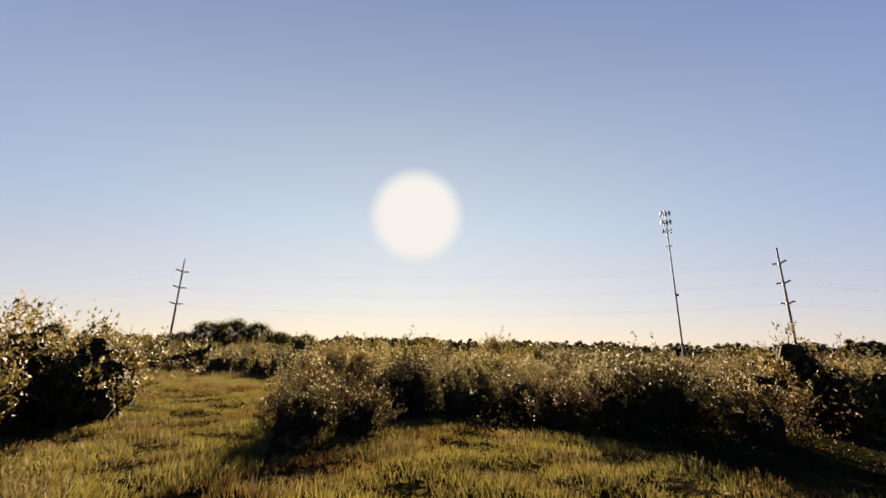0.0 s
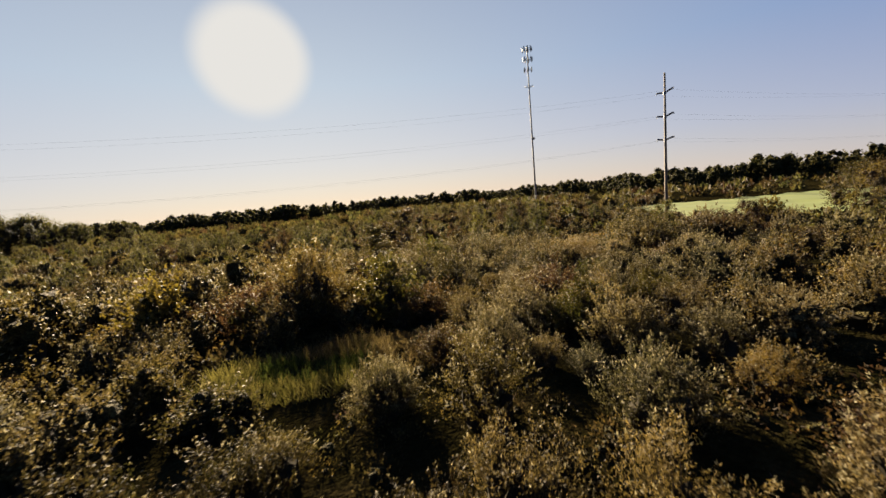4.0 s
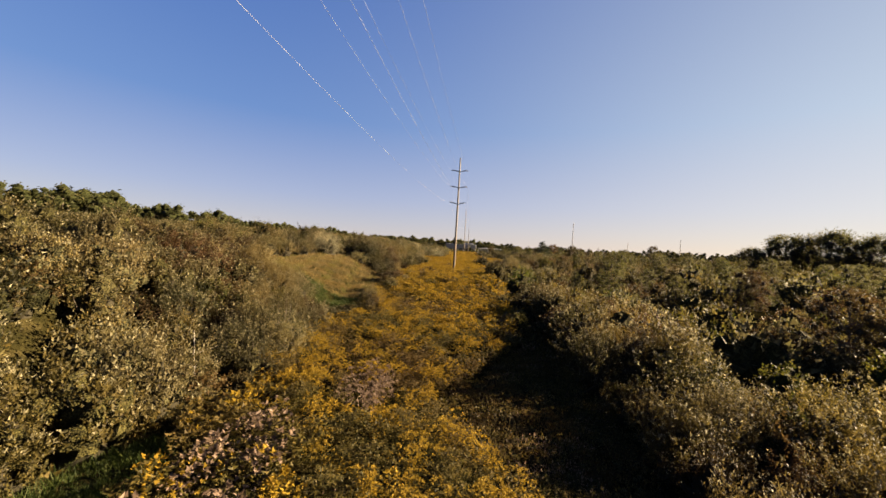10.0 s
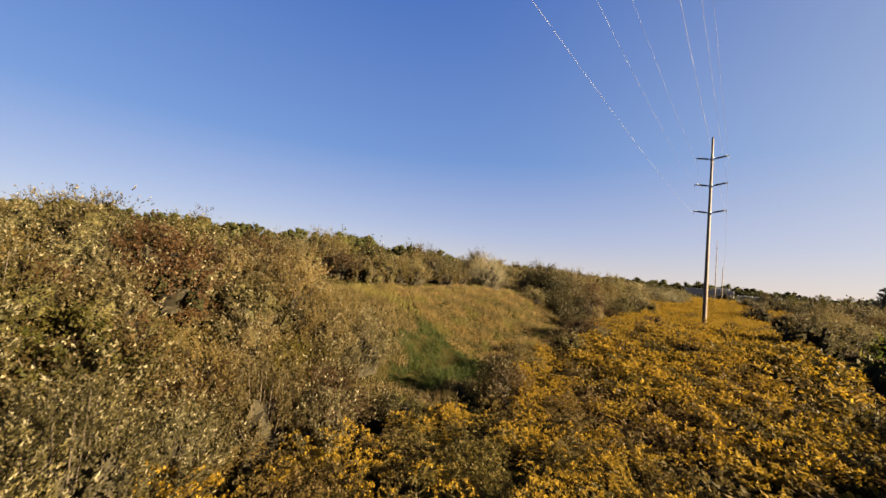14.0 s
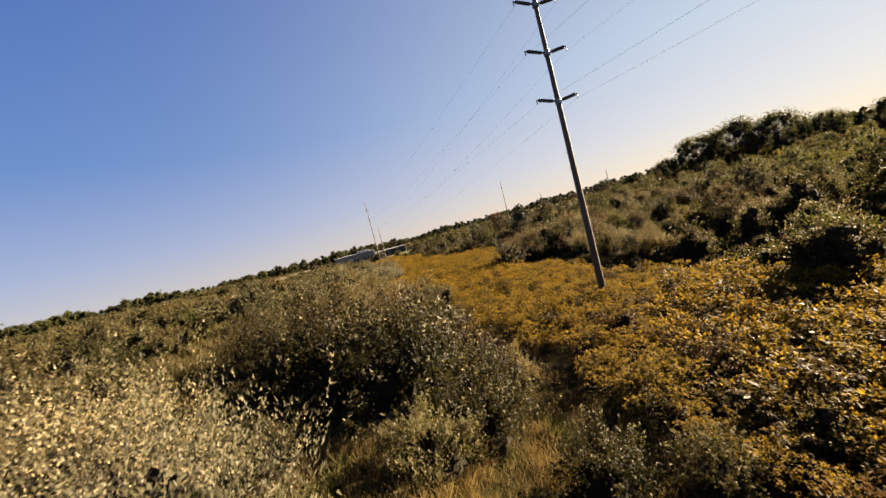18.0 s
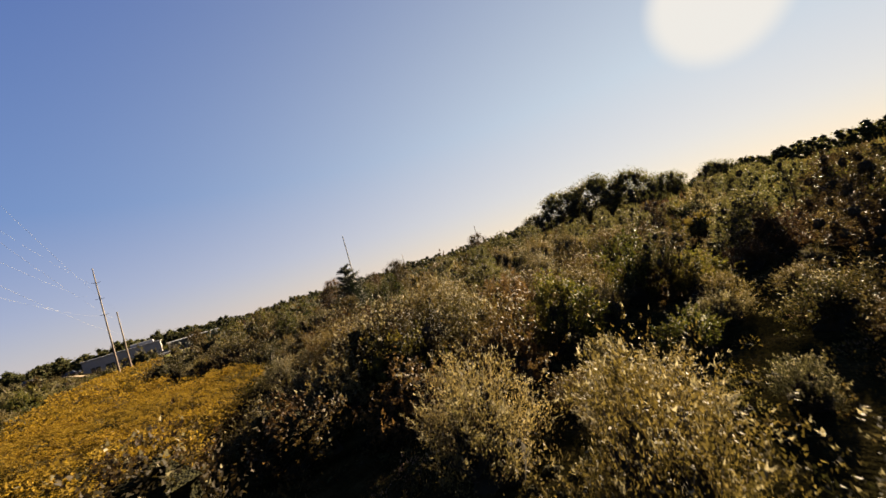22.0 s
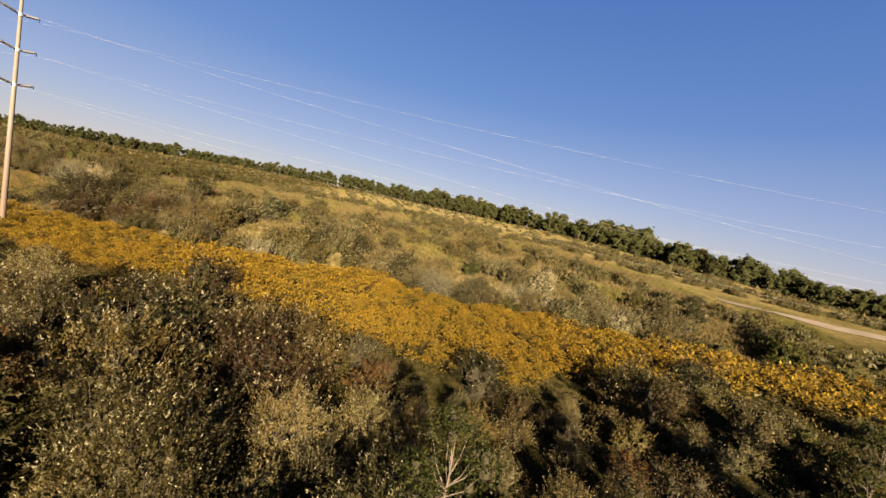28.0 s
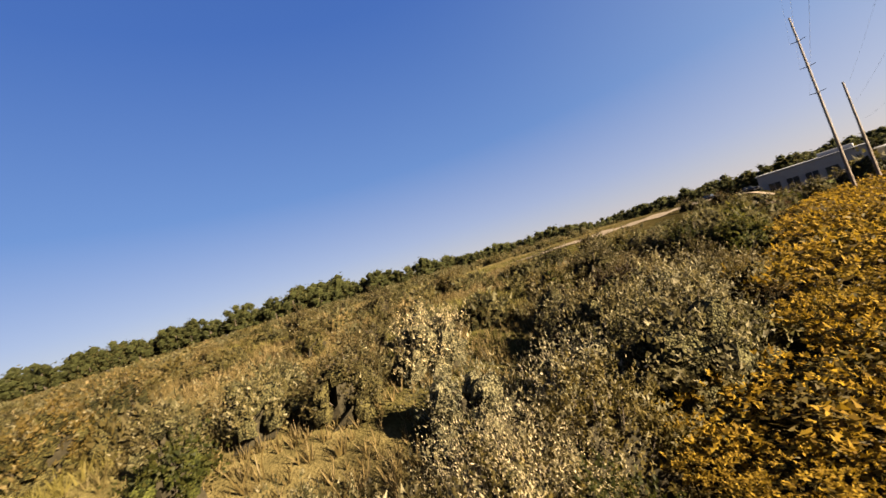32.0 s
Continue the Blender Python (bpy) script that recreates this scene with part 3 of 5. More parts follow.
# the line along which the place is seen from near by: x, y, height of the free air
LANE = np.array([(-2.5, 13.8, 8.7), (-3.5, 16.6, 8.6), (-2.6, 20.1, 11.2), (-1.7, 22.3, 12.2), (7.9, 37.4, 11.4), (13.6, 46.7, 11.7), (19.1, 55.9, 11.3), (24.2, 64.5, 10.4), (27.6, 73.7, 9.4), (28.6, 83.4, 8.2), (27.2, 90.8, 7.6), (22.8, 95.1, 7.0), (16.5, 95.5, 5.4), (8.6, 92.3, 5.7), (0.5, 87.1, 6.9), (-17.9, 77.7, 8.7), (-28.2, 76.3, 9.3), (-38.8, 78.1, 9.7), (-48.4, 83.0, 9.1), (-56.4, 91.8, 8.3), (-61.6, 103.3, 7.4), (-65.1, 115.8, 7.9), (-67.9, 127.4, 9.7), (-71.9, 136.9, 13.0), (-76.7, 144.4, 16.4), (-83.4, 147.8, 17.1), (-97.0, 139.4, 10.6), (-98.3, 134.2, 9.7), (-100.0, 122.7, 7.9), (-101.6, 111.1, 7.9), (-103.2, 105.7, 8.3)])


def lane_distance(x, y):
    a, b = LANE[:-1, :2], LANE[1:, :2]
    p = np.array([x, y])
    ab = b - a
    s = np.clip(((p - a) * ab).sum(1) / (ab * ab).sum(1), 0, 1)
    d = np.linalg.norm(a + ab * s[:, None] - p, axis=1)
    k = int(d.argmin())
    return float(d[k]), float(LANE[k, 2] + (LANE[k + 1, 2] - LANE[k, 2]) * s[k])


def edge_south(x):
    return np.interp(x, (-175, -140, -122, -106, -99, -95, -90, -80, -60, -45, -25, -14, 0, 10, 20, 40, 60), (-6, -7.5, -6.5, -6.5, -7, -11.5, -12.5, -10, -8.5, -9.5, -8, -7.5, -9, -8, -8, -8, -9))


def edge_north(x):
    return np.interp(x, (-175, -150, -117, -106, -99, -92, -86, -76, -60, -46, -40, -10, 20, 34, 60), (6, 6, 8, 13.5, 16, 13, 9.5, 8, 8, 9, 11, 11, 11, 11, 11))


def in_shadow_bay(x, y):
    """The low ground kept free of flowers, cut to the shape of the tall hedge's shadow."""
    d = north_of_line(x, y)
    return (d > np.interp(x, (-9, -3.5, 5.5, 8, 13.7, 20, 25), (14, 9, 4.6, 2.6, 5.6, 8, 14))) & (d < 12.2) & (x > -9) & (x < 25)


def in_gold(x, y):
    d = north_of_line(x, y)
    wave = 1.2 * np.sin(x * 0.35) + 0.8 * np.sin(x * 0.9 + 1)
    return (d > edge_south(x) + wave) & (d < edge_north(x) - 1.9 + 0.7 * wave) & (x > -178) & (x < 68) & ~in_shadow_bay(x, y)


def in_lawn(x, y):
    """The open grass by the start, its small clearings, and the grassy bank above the flowers."""
    d = north_of_line(x, y)
    field = (x < np.interp(y, (5, 19, 24, 28, 31, 35, 41), (-3.6, -4.4, -5.8, -6.2, -6.6, -4.8, -9))) & (x > np.interp(y, (5, 18, 25, 39, 46), (-8, -8.6, -12.5, -24, -30))) & (y < 40.5 - 0.3 * (x + 10))
    bank = (x > -46) & (x < -12) & (d > -22) & (d < -9.5)
    clearing = ((x - 6.5) / 4.8) ** 2 + ((y - 46.3) / 2.6) ** 2 < 1
    gap = ((x - 2.9) / 2.0) ** 2 + ((y - 36.9) / 1.1) ** 2 < 1
    front = (y < np.interp(x, (-4, -2, 1, 3, 6, 10), (24.5, 25.3, 22.0, 20.3, 18.5, 15)) + 0.5 * np.sin(x * 1.3)) & (x > -4.6) & (x < 12)
    dell = ((x - 16.6) / 5.4) ** 2 + ((y - 77.8) / 1.9) ** 2 < 1
    return dell | field | bank | clearing | gap | front


ROADS = np.array([(-147, 38), (-154, 60), (-166, 79), (-178, 85), (-200, 93), (-227, 102), (-234, 114), (-231, 136), (-236, 166)], float)


def near_road(x, y, reach):
    """Within reach of the unpaved road or the building's mown ground."""
    a, ab = ROADS[:-1], ROADS[1:] - ROADS[:-1]
    p = np.array([x, y])
    s = np.clip(((p - a) * ab).sum(1) / (ab * ab).sum(1), 0, 1)
    d = np.linalg.norm(a + ab * s[:, None] - p, axis=1)
    return bool(d.min() < reach) or (-300 < x < -198 and 112 < y < 182)


def in_opening(x, y):
    """The open dry meadow behind the grassy bank."""
    return (x < -36) & (x > -105) & (y > 0) & (y < 64 + 0.32 * (x + 38))


def in_crop(x, y):
    """The green field east of the scrub."""
    return (x > 89 + 0.42 * np.maximum(y - 86, 0)) & (x < 420) & (y > 75 - 0.35 * (x - 82)) & (y < 123 - 0.52 * (x - 100))

# ---------------------------------------------------------------- power line
LINE = [(61.1, 74.1), (-53.3, 99.2), (-170.9, 121.1)]
ARM_Z = (16.3, 19.8, 23.3)
POLE_TOP = 26.0
ARM_REACH = 1.65


def part(name, bm, material, parent, label=""):
    """Links a bmesh as one mesh object under a thing or a part."""
    me = bpy.data.meshes.new(name)
    bm.to_mesh(me)
    bm.free()
    me.materials.append(material)
    ob = new(name, me)
    ob.parent = parent
    if label:
        tagged(ob, label)
    return ob


def cone_between(bm, a, b, ra, rb, sides=10):
    a, b = Vector(a), Vector(b)
    m = Matrix.Translation((a + b) / 2) @ (b - a).to_track_quat("Z", "Y").to_matrix().to_4x4()
    bmesh.ops.create_cone(bm, cap_ends=True, cap_tris=False, segments=sides, radius1=ra, radius2=rb, depth=(b - a).length, matrix=m)


def turned(bm, a, b, radii, sides=10):
    """A turned body from a to b: closed rings of the given radii at even steps."""
    m = (b - a).to_track_quat("Z", "Y").to_matrix()
    rings = []
    for k, radius in enumerate(radii):
        c = a.lerp(b, k / (len(radii) - 1))
        rings.append([bm.verts.new(c + m @ Vector((radius * math.cos(2 * math.pi * j / sides), radius * math.sin(2 * math.pi * j / sides), 0))) for j in range(sides)])
    for p, q in zip(rings, rings[1:]):
        for j in range(sides):
            bm.faces.new((p[j], p[(j + 1) % sides], q[(j + 1) % sides], q[j]))
    bm.faces.new(rings[0][::-1])
    bm.faces.new(rings[-1])


def box(bm, centre, size, turn=0.0, bevel=0.0):
    got = bmesh.ops.create_cube(bm, size=1, matrix=Matrix.Translation(centre) @ Matrix.Rotation(turn, 4, "Z") @ Matrix.Diagonal((*size, 1)))
    if bevel:
        edges = list({e for v in got["verts"] for e in v.link_edges})
        bmesh.ops.bevel(bm, geom=edges, offset=bevel, segments=1, affect="EDGES")


def line_pole(place, along, label, lift=0.0):
    """A tall wooden pole with three pairs of upswept arms and an insulator at each tip."""
    x, y = place
    top = tagged(new("power_pole"), label, "utility pole", "poles of the power line")
    z0 = land1(x, y)
    top.location = (x, y, z0)
    top.rotation_euler = (0, 0, math.atan2(along[1], along[0]))
    h = POLE_TOP + lift - z0
    bm = bmesh.new()
    cone_between(bm, (0, 0, -0.5), (0, 0, h), 0.27, 0.13, 16)
    part("shaft", bm, M["pole_wood"], top)
    bm = bmesh.new()
    cone_between(bm, (0, 0, h), (0, 0, h + 0.12), 0.16, 0.05, 12)
    part("cap", bm, M["dark_steel"], top)
    for z in ARM_Z:
        za = z + lift - z0
        for side in (-1, 1):
            foot, tip = Vector((0, side * 0.14, za - 0.10)), Vector((0, side * ARM_REACH, za + 0.20))
            bm = bmesh.new()
            cone_between(bm, foot, foot.lerp(tip, 0.16), 0.06, 0.06, 8)
            cone_between(bm, foot.lerp(tip, 0.14), foot.lerp(tip, 0.97), 0.075, 0.06, 10)
            arm = part("crossarm", bm, M["dark_steel"], top)
            bm = bmesh.new()
            turned(bm, foot.lerp(tip, 0.2), foot.lerp(tip, 0.94), [0.08] + [0.135, 0.085] * 12)
            part("insulator", bm, M["porcelain"], arm)
            bm = bmesh.new()
            cone_between(bm, foot.lerp(tip, 0.95), tip + Vector((0, side * 0.10, 0.0)), 0.05, 0.045, 8)
            cone_between(bm, tip + Vector((0, side * 0.08, 0.03)), tip + Vector((0, side * 0.08, -0.30)), 0.04, 0.03, 8)
            part("clamp", bm, M["dark_steel"], arm)
        bm = bmesh.new()
        cone_between(bm, (0, 0, za - 0.28), (0, 0, za + 0.05), 0.235, 0.235, 14)
        part("collar", bm, M["galvanised"], top)
    for k in range(16):
        a = (k % 2) * math.pi + 0.6
        z = 3.0 + 0.6 * k
        bm = bmesh.new()
        cone_between(bm, (0.2 * math.cos(a), 0.2 * math.sin(a), z), (0.38 * math.cos(a), 0.38 * math.sin(a), z), 0.015, 0.015, 5)
        part("climbing_bolt", bm, M["galvanised"], top)
    return top


def pole_arms(place, along, lift=0.0):
    """Where the six conductors hang at a pole."""
    a = Vector((*along, 0)).normalized()
    side = Vector((-a.y, a.x, 0))
    return [Vector((*place, z)) + side * s * (ARM_REACH + 0.08) + Vector((0, 0, lift - 0.10)) for z in ARM_Z for s in (-1, 1)]


ALONG = [(-114.4, 25.1), (-116.0, 23.5), (-117.6, 21.9)]
LIFT = (0.5, 0.0, 0.0)
line_pole(LINE[0], ALONG[0], "tall weathered wooden power pole, dark arms, beside the crop field", LIFT[0])
line_pole(LINE[1], ALONG[1], "tall weathered wooden power pole, dark arms, standing among goldenrod")


def tall_pole(place, height, arms, label, name="power_pole", radius=0.20):
    x, y = place
    top = tagged(new(name), label, "utility pole")
    z0 = land1(x, y)
    top.location = (x, y, z0)
    top.rotation_euler = (0, 0, math.atan2(ALONG[2][1], ALONG[2][0]))
    bm = bmesh.new()
    cone_between(bm, (0, 0, -0.5), (0, 0, height), radius, radius * 0.5, 14)
    part("shaft", bm, M["pole_wood"], top)
    for z in arms:
        for side in (-1, 1):
            bm = bmesh.new()
            cone_between(bm, (0, side * 0.1, z), (0, side * 0.75, z + 0.08), 0.05, 0.035, 8)
            part("crossarm", bm, M["dark_steel"], top)
    return top


END_Z = land1(*LINE[2])
tall_pole(LINE[2], 25.7 - END_Z, (15.5 - END_Z, 19.0 - END_Z, 22.5 - END_Z), "tall slender wooden pole where the line turns")
tall_pole((-169.1, 122.9), 15.4 - land1(-169.1, 122.9), (), "shorter bare wooden pole beside the tall one")
for px, py, top_z in ((-159.8, 176.0, 22.0), (-195.0, 229.0, 14.0), (-151.4, 230.2, 16.0)):
    zz = land1(px, py)
    tall_pole((px, py), top_z - zz, (), "far pole of another line above the scrub", radius=0.22)


def wire(a, b, sag, name="overhead_wire"):
    cu = bpy.data.curves.new(name, "CURVE")
    cu.dimensions, cu.bevel_depth, cu.bevel_resolution = "3D", 0.005, 1
    sp = cu.splines.new("POLY")
    n = 40
    sp.points.add(n)
    for k in range(n + 1):
        q = k / n
        p = a.lerp(b, q) - Vector((0, 0, 4 * sag * q * (1 - q)))
        sp.points[k].co = (*p, 1)
    cu.materials.append(M["cable"])
    return tagged(new(name, cu), "thin bare aluminium conductor sagging between poles", "power line", "conductors")


ends = [pole_arms(p, a, up) for p, a, up in zip(LINE, ALONG, LIFT)]
ends[2] = [Vector((*LINE[2], high)) + Vector((-0.183, -0.983, 0)) * 0.8 if s > 0 else Vector((-169.1, 122.9, low)) + Vector((0.183, 0.983, 0)) * 0.5
           for high, low in ((15.5, 10.4), (19.0, 12.8), (22.5, 15.2)) for s in (-1, 1)]
before = [Vector((61.1 + 114.4, 74.1 - 25.1, z)) + Vector((-0.214, -0.977, 0)) * s * -1.6 for z in ARM_Z for s in (-1, 1)]
for p, q, sag in ((before, ends[0], 2.2), (ends[0], ends[1], 2.2), (ends[1], ends[2], 1.5)):
    for a, b in zip(p, q):
        wire(a, b, sag)

# ---------------------------------------------------------------- mobile phone mast
MAST = (146.1, 219.1)


def phone_mast():
    top = tagged(new("phone_mast"), "slender grey steel phone mast with four rings of aerials", "phone mast")
    z0 = land1(*MAST)
    top.location = (*MAST, z0)
    h = 89.8 - z0
    bm = bmesh.new()
    cone_between(bm, (0, 0, -0.5), (0, 0, h), 0.55, 0.27, 16)
    part("shaft", bm, M["mast_steel"], top)
    for drop, r, n in ((1.5, 2.7, 9), (7.0, 2.7, 9), (12.6, 2.3, 6), (21.6, 2.7, 6)):
        bm = bmesh.new()
        z = h - drop
        bmesh.ops.create_cone(bm, cap_ends=False, segments=12, radius1=r * 0.9, radius2=r * 0.9, depth=0.2, matrix=Matrix.Translation((0, 0, z)))
        for k in range(3):
            a = k * 2.094
            cone_between(bm, (0, 0, z), (r * 0.9 * math.cos(a), r * 0.9 * math.sin(a), z), 0.12, 0.1, 6)
        ring = part("platform", bm, M["mast_steel"], top)
        if drop < 19:
            for k in range(n):
                a = k * 2 * math.pi / n
                bm = bmesh.new()
                box(bm, (r * math.cos(a), r * math.sin(a), z), (0.35, 0.5, 2.4), a, 0.05)
                part("aerial", bm, M["mast_steel"], ring)
    bm = bmesh.new()
    cone_between(bm, (0.6, 0, h * 0.42), (1.6, 0.3, h * 0.42 + 0.1), 0.7, 0.7, 12)
    part("dish", bm, M["mast_steel"], top)


phone_mast()

# ---------------------------------------------------------------- shrubs and trees that stand near the flight line
MIDDLE = 28.0
KINDS = {
    "willow_shrub": dict(mat="willow", label="dense olive-green willow shrub with upright leafy sprays", h=2.9, w=1.75, stems=30, up=0.8, leaf=(0.115, 0.052), tips=0.9),
    "dogwood_shrub": dict(mat="dogwood", label="dark green dogwood shrub with reddish stems", h=2.4, w=1.8, stems=28, up=0.5, leaf=(0.105, 0.066), tips=0.95),
    "silver_shrub": dict(mat="silver", label="pale silvery shrub with whitish seed heads", h=2.3, w=1.5, stems=30, up=1.3, leaf=(0.105, 0.048), tips=0.88),
    "bramble_shrub": dict(mat="rusty", label="brownish bramble thicket with reddish autumn leaves", h=1.9, w=1.7, stems=24, up=0.4, leaf=(0.11, 0.07)),
    "sallow_shrub": dict(mat="sallow", label="tan-olive sallow shrub with pale dry leaves", h=2.8, w=1.8, stems=28, up=0.9, leaf=(0.105, 0.05), tips=0.95),
    "plumed_shrub": dict(mat="plume", label="large silvery shrub covered in pale cream plumes", h=2.6, w=1.95, stems=40, up=1.5, leaf=(0.10, 0.042), tips=0.78),
    "alder_shrub": dict(mat="green", label="fresh green alder shrub with broad leaves", h=2.8, w=1.6, stems=26, up=0.4, leaf=(0.12, 0.085)),
}
SHRUBS = {}
TIERS = ((7.0, 8200, 0.74, 0.82, 1.0), (14.0, 2900, 1.02, 1.22, 0.9), (99.0, 1250, 1.22, 1.55, 0.8))      # reach, leaves, leaf length and width, stems
for i, (kind, k) in enumerate(KINDS.items()):
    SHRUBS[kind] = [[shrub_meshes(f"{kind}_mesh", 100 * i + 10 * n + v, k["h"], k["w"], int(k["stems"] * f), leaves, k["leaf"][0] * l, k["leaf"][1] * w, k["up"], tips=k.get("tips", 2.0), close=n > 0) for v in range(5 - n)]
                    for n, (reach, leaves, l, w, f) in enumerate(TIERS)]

BIG = {kind: [shrub_meshes(f"{kind}_mesh", 900 + 10 * i + v, KINDS[kind]["h"], KINDS[kind]["w"], int(KINDS[kind]["stems"] * 1.5), 12500, KINDS[kind]["leaf"][0] * 0.58, KINDS[kind]["leaf"][1] * 0.62, KINDS[kind]["up"], tips=KINDS[kind].get("tips", 2.0)) for v in range(3)]
       for i, kind in enumerate(("willow_shrub", "silver_shrub", "sallow_shrub", "plumed_shrub"))}
counts = {}


def shrub(kind, x, y, size, tall=1.0, dist=None):
    d = lane_distance(x, y)[0] if dist is None else dist
    k = KINDS[kind]
    tier = [d < t[0] for t in TIERS].index(True)
    if size > 1.25 and tier:
        tier -= 1
    # near bushes get the dark core for shaded gaps, farther ones the leafy core
    meshes, core = SHRUBS[kind][tier][int(rng.integers(5 - tier))], CORE[k["mat"]] if tier else M["twig_shade"]
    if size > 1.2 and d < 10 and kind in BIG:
        meshes, core = BIG[kind][int(x * 7 + y * 3) % 3], M["twig_shade"]
    counts[kind] = counts.get(kind, 0) + 1
    return plant(kind, meshes, (M["bark"], PLANT[k["mat"]]), (x, y), rng.uniform(0, 6.28), size, k["label"], "shrub", kind.replace("_", " ") + "s of the scrub", tall=tall, core=core)


def shrub_ground(x, y):
    """Where bushes grow: not in the flowers, the grass, the crop or the flight line's low stretch."""
    d = north_of_line(x, y)
    if in_gold(x, y) or in_shadow_bay(x, y) or in_lawn(x, y) or in_crop(x, y) or edge_north(x) - 1.4 < d < edge_north(x) + 0.6:
        return False
    if d < -55 and x < -50:
        return False
    return not (-78 < x < -46 and 0 < d < 11.8 or -116 < x < -86 and 0 < d < 14.5)


def kind_for(x, y, r):
    """The mix of shrubs differs from side to side of the line, with darker leaves where the northern hedge is shaded.
    """
    d = north_of_line(x, y)
    names = ("willow_shrub", "dogwood_shrub", "silver_shrub", "bramble_shrub", "alder_shrub", "sallow_shrub")
    if d > 0 and x < -80:
        p = (0.32, 0.08, 0.30, 0.04, 0.0, 0.26)
    elif 0 < d - edge_north(x) < 4.5:
        # mostly dark dogwood, to darken the hedge face turned from the sun
        p = (0.18, 0.58, 0.06, 0.06, 0.06, 0.06)
    elif d > 5 and x > -30:
        # dark dogwood again, leaf colour in place of the hedge's own shade
        p = (0.22, 0.38, 0.10, 0.06, 0.14, 0.10)
    elif d > 0:
        p = (0.22, 0.16, 0.28, 0.05, 0.11, 0.18)
    elif x < -60:
        p = (0.24, 0.06, 0.36, 0.02, 0.06, 0.26)
    else:
        p = (0.24, 0.12, 0.38, 0.02, 0.04, 0.20)
    return names[int(r.choice(6, p=p))]


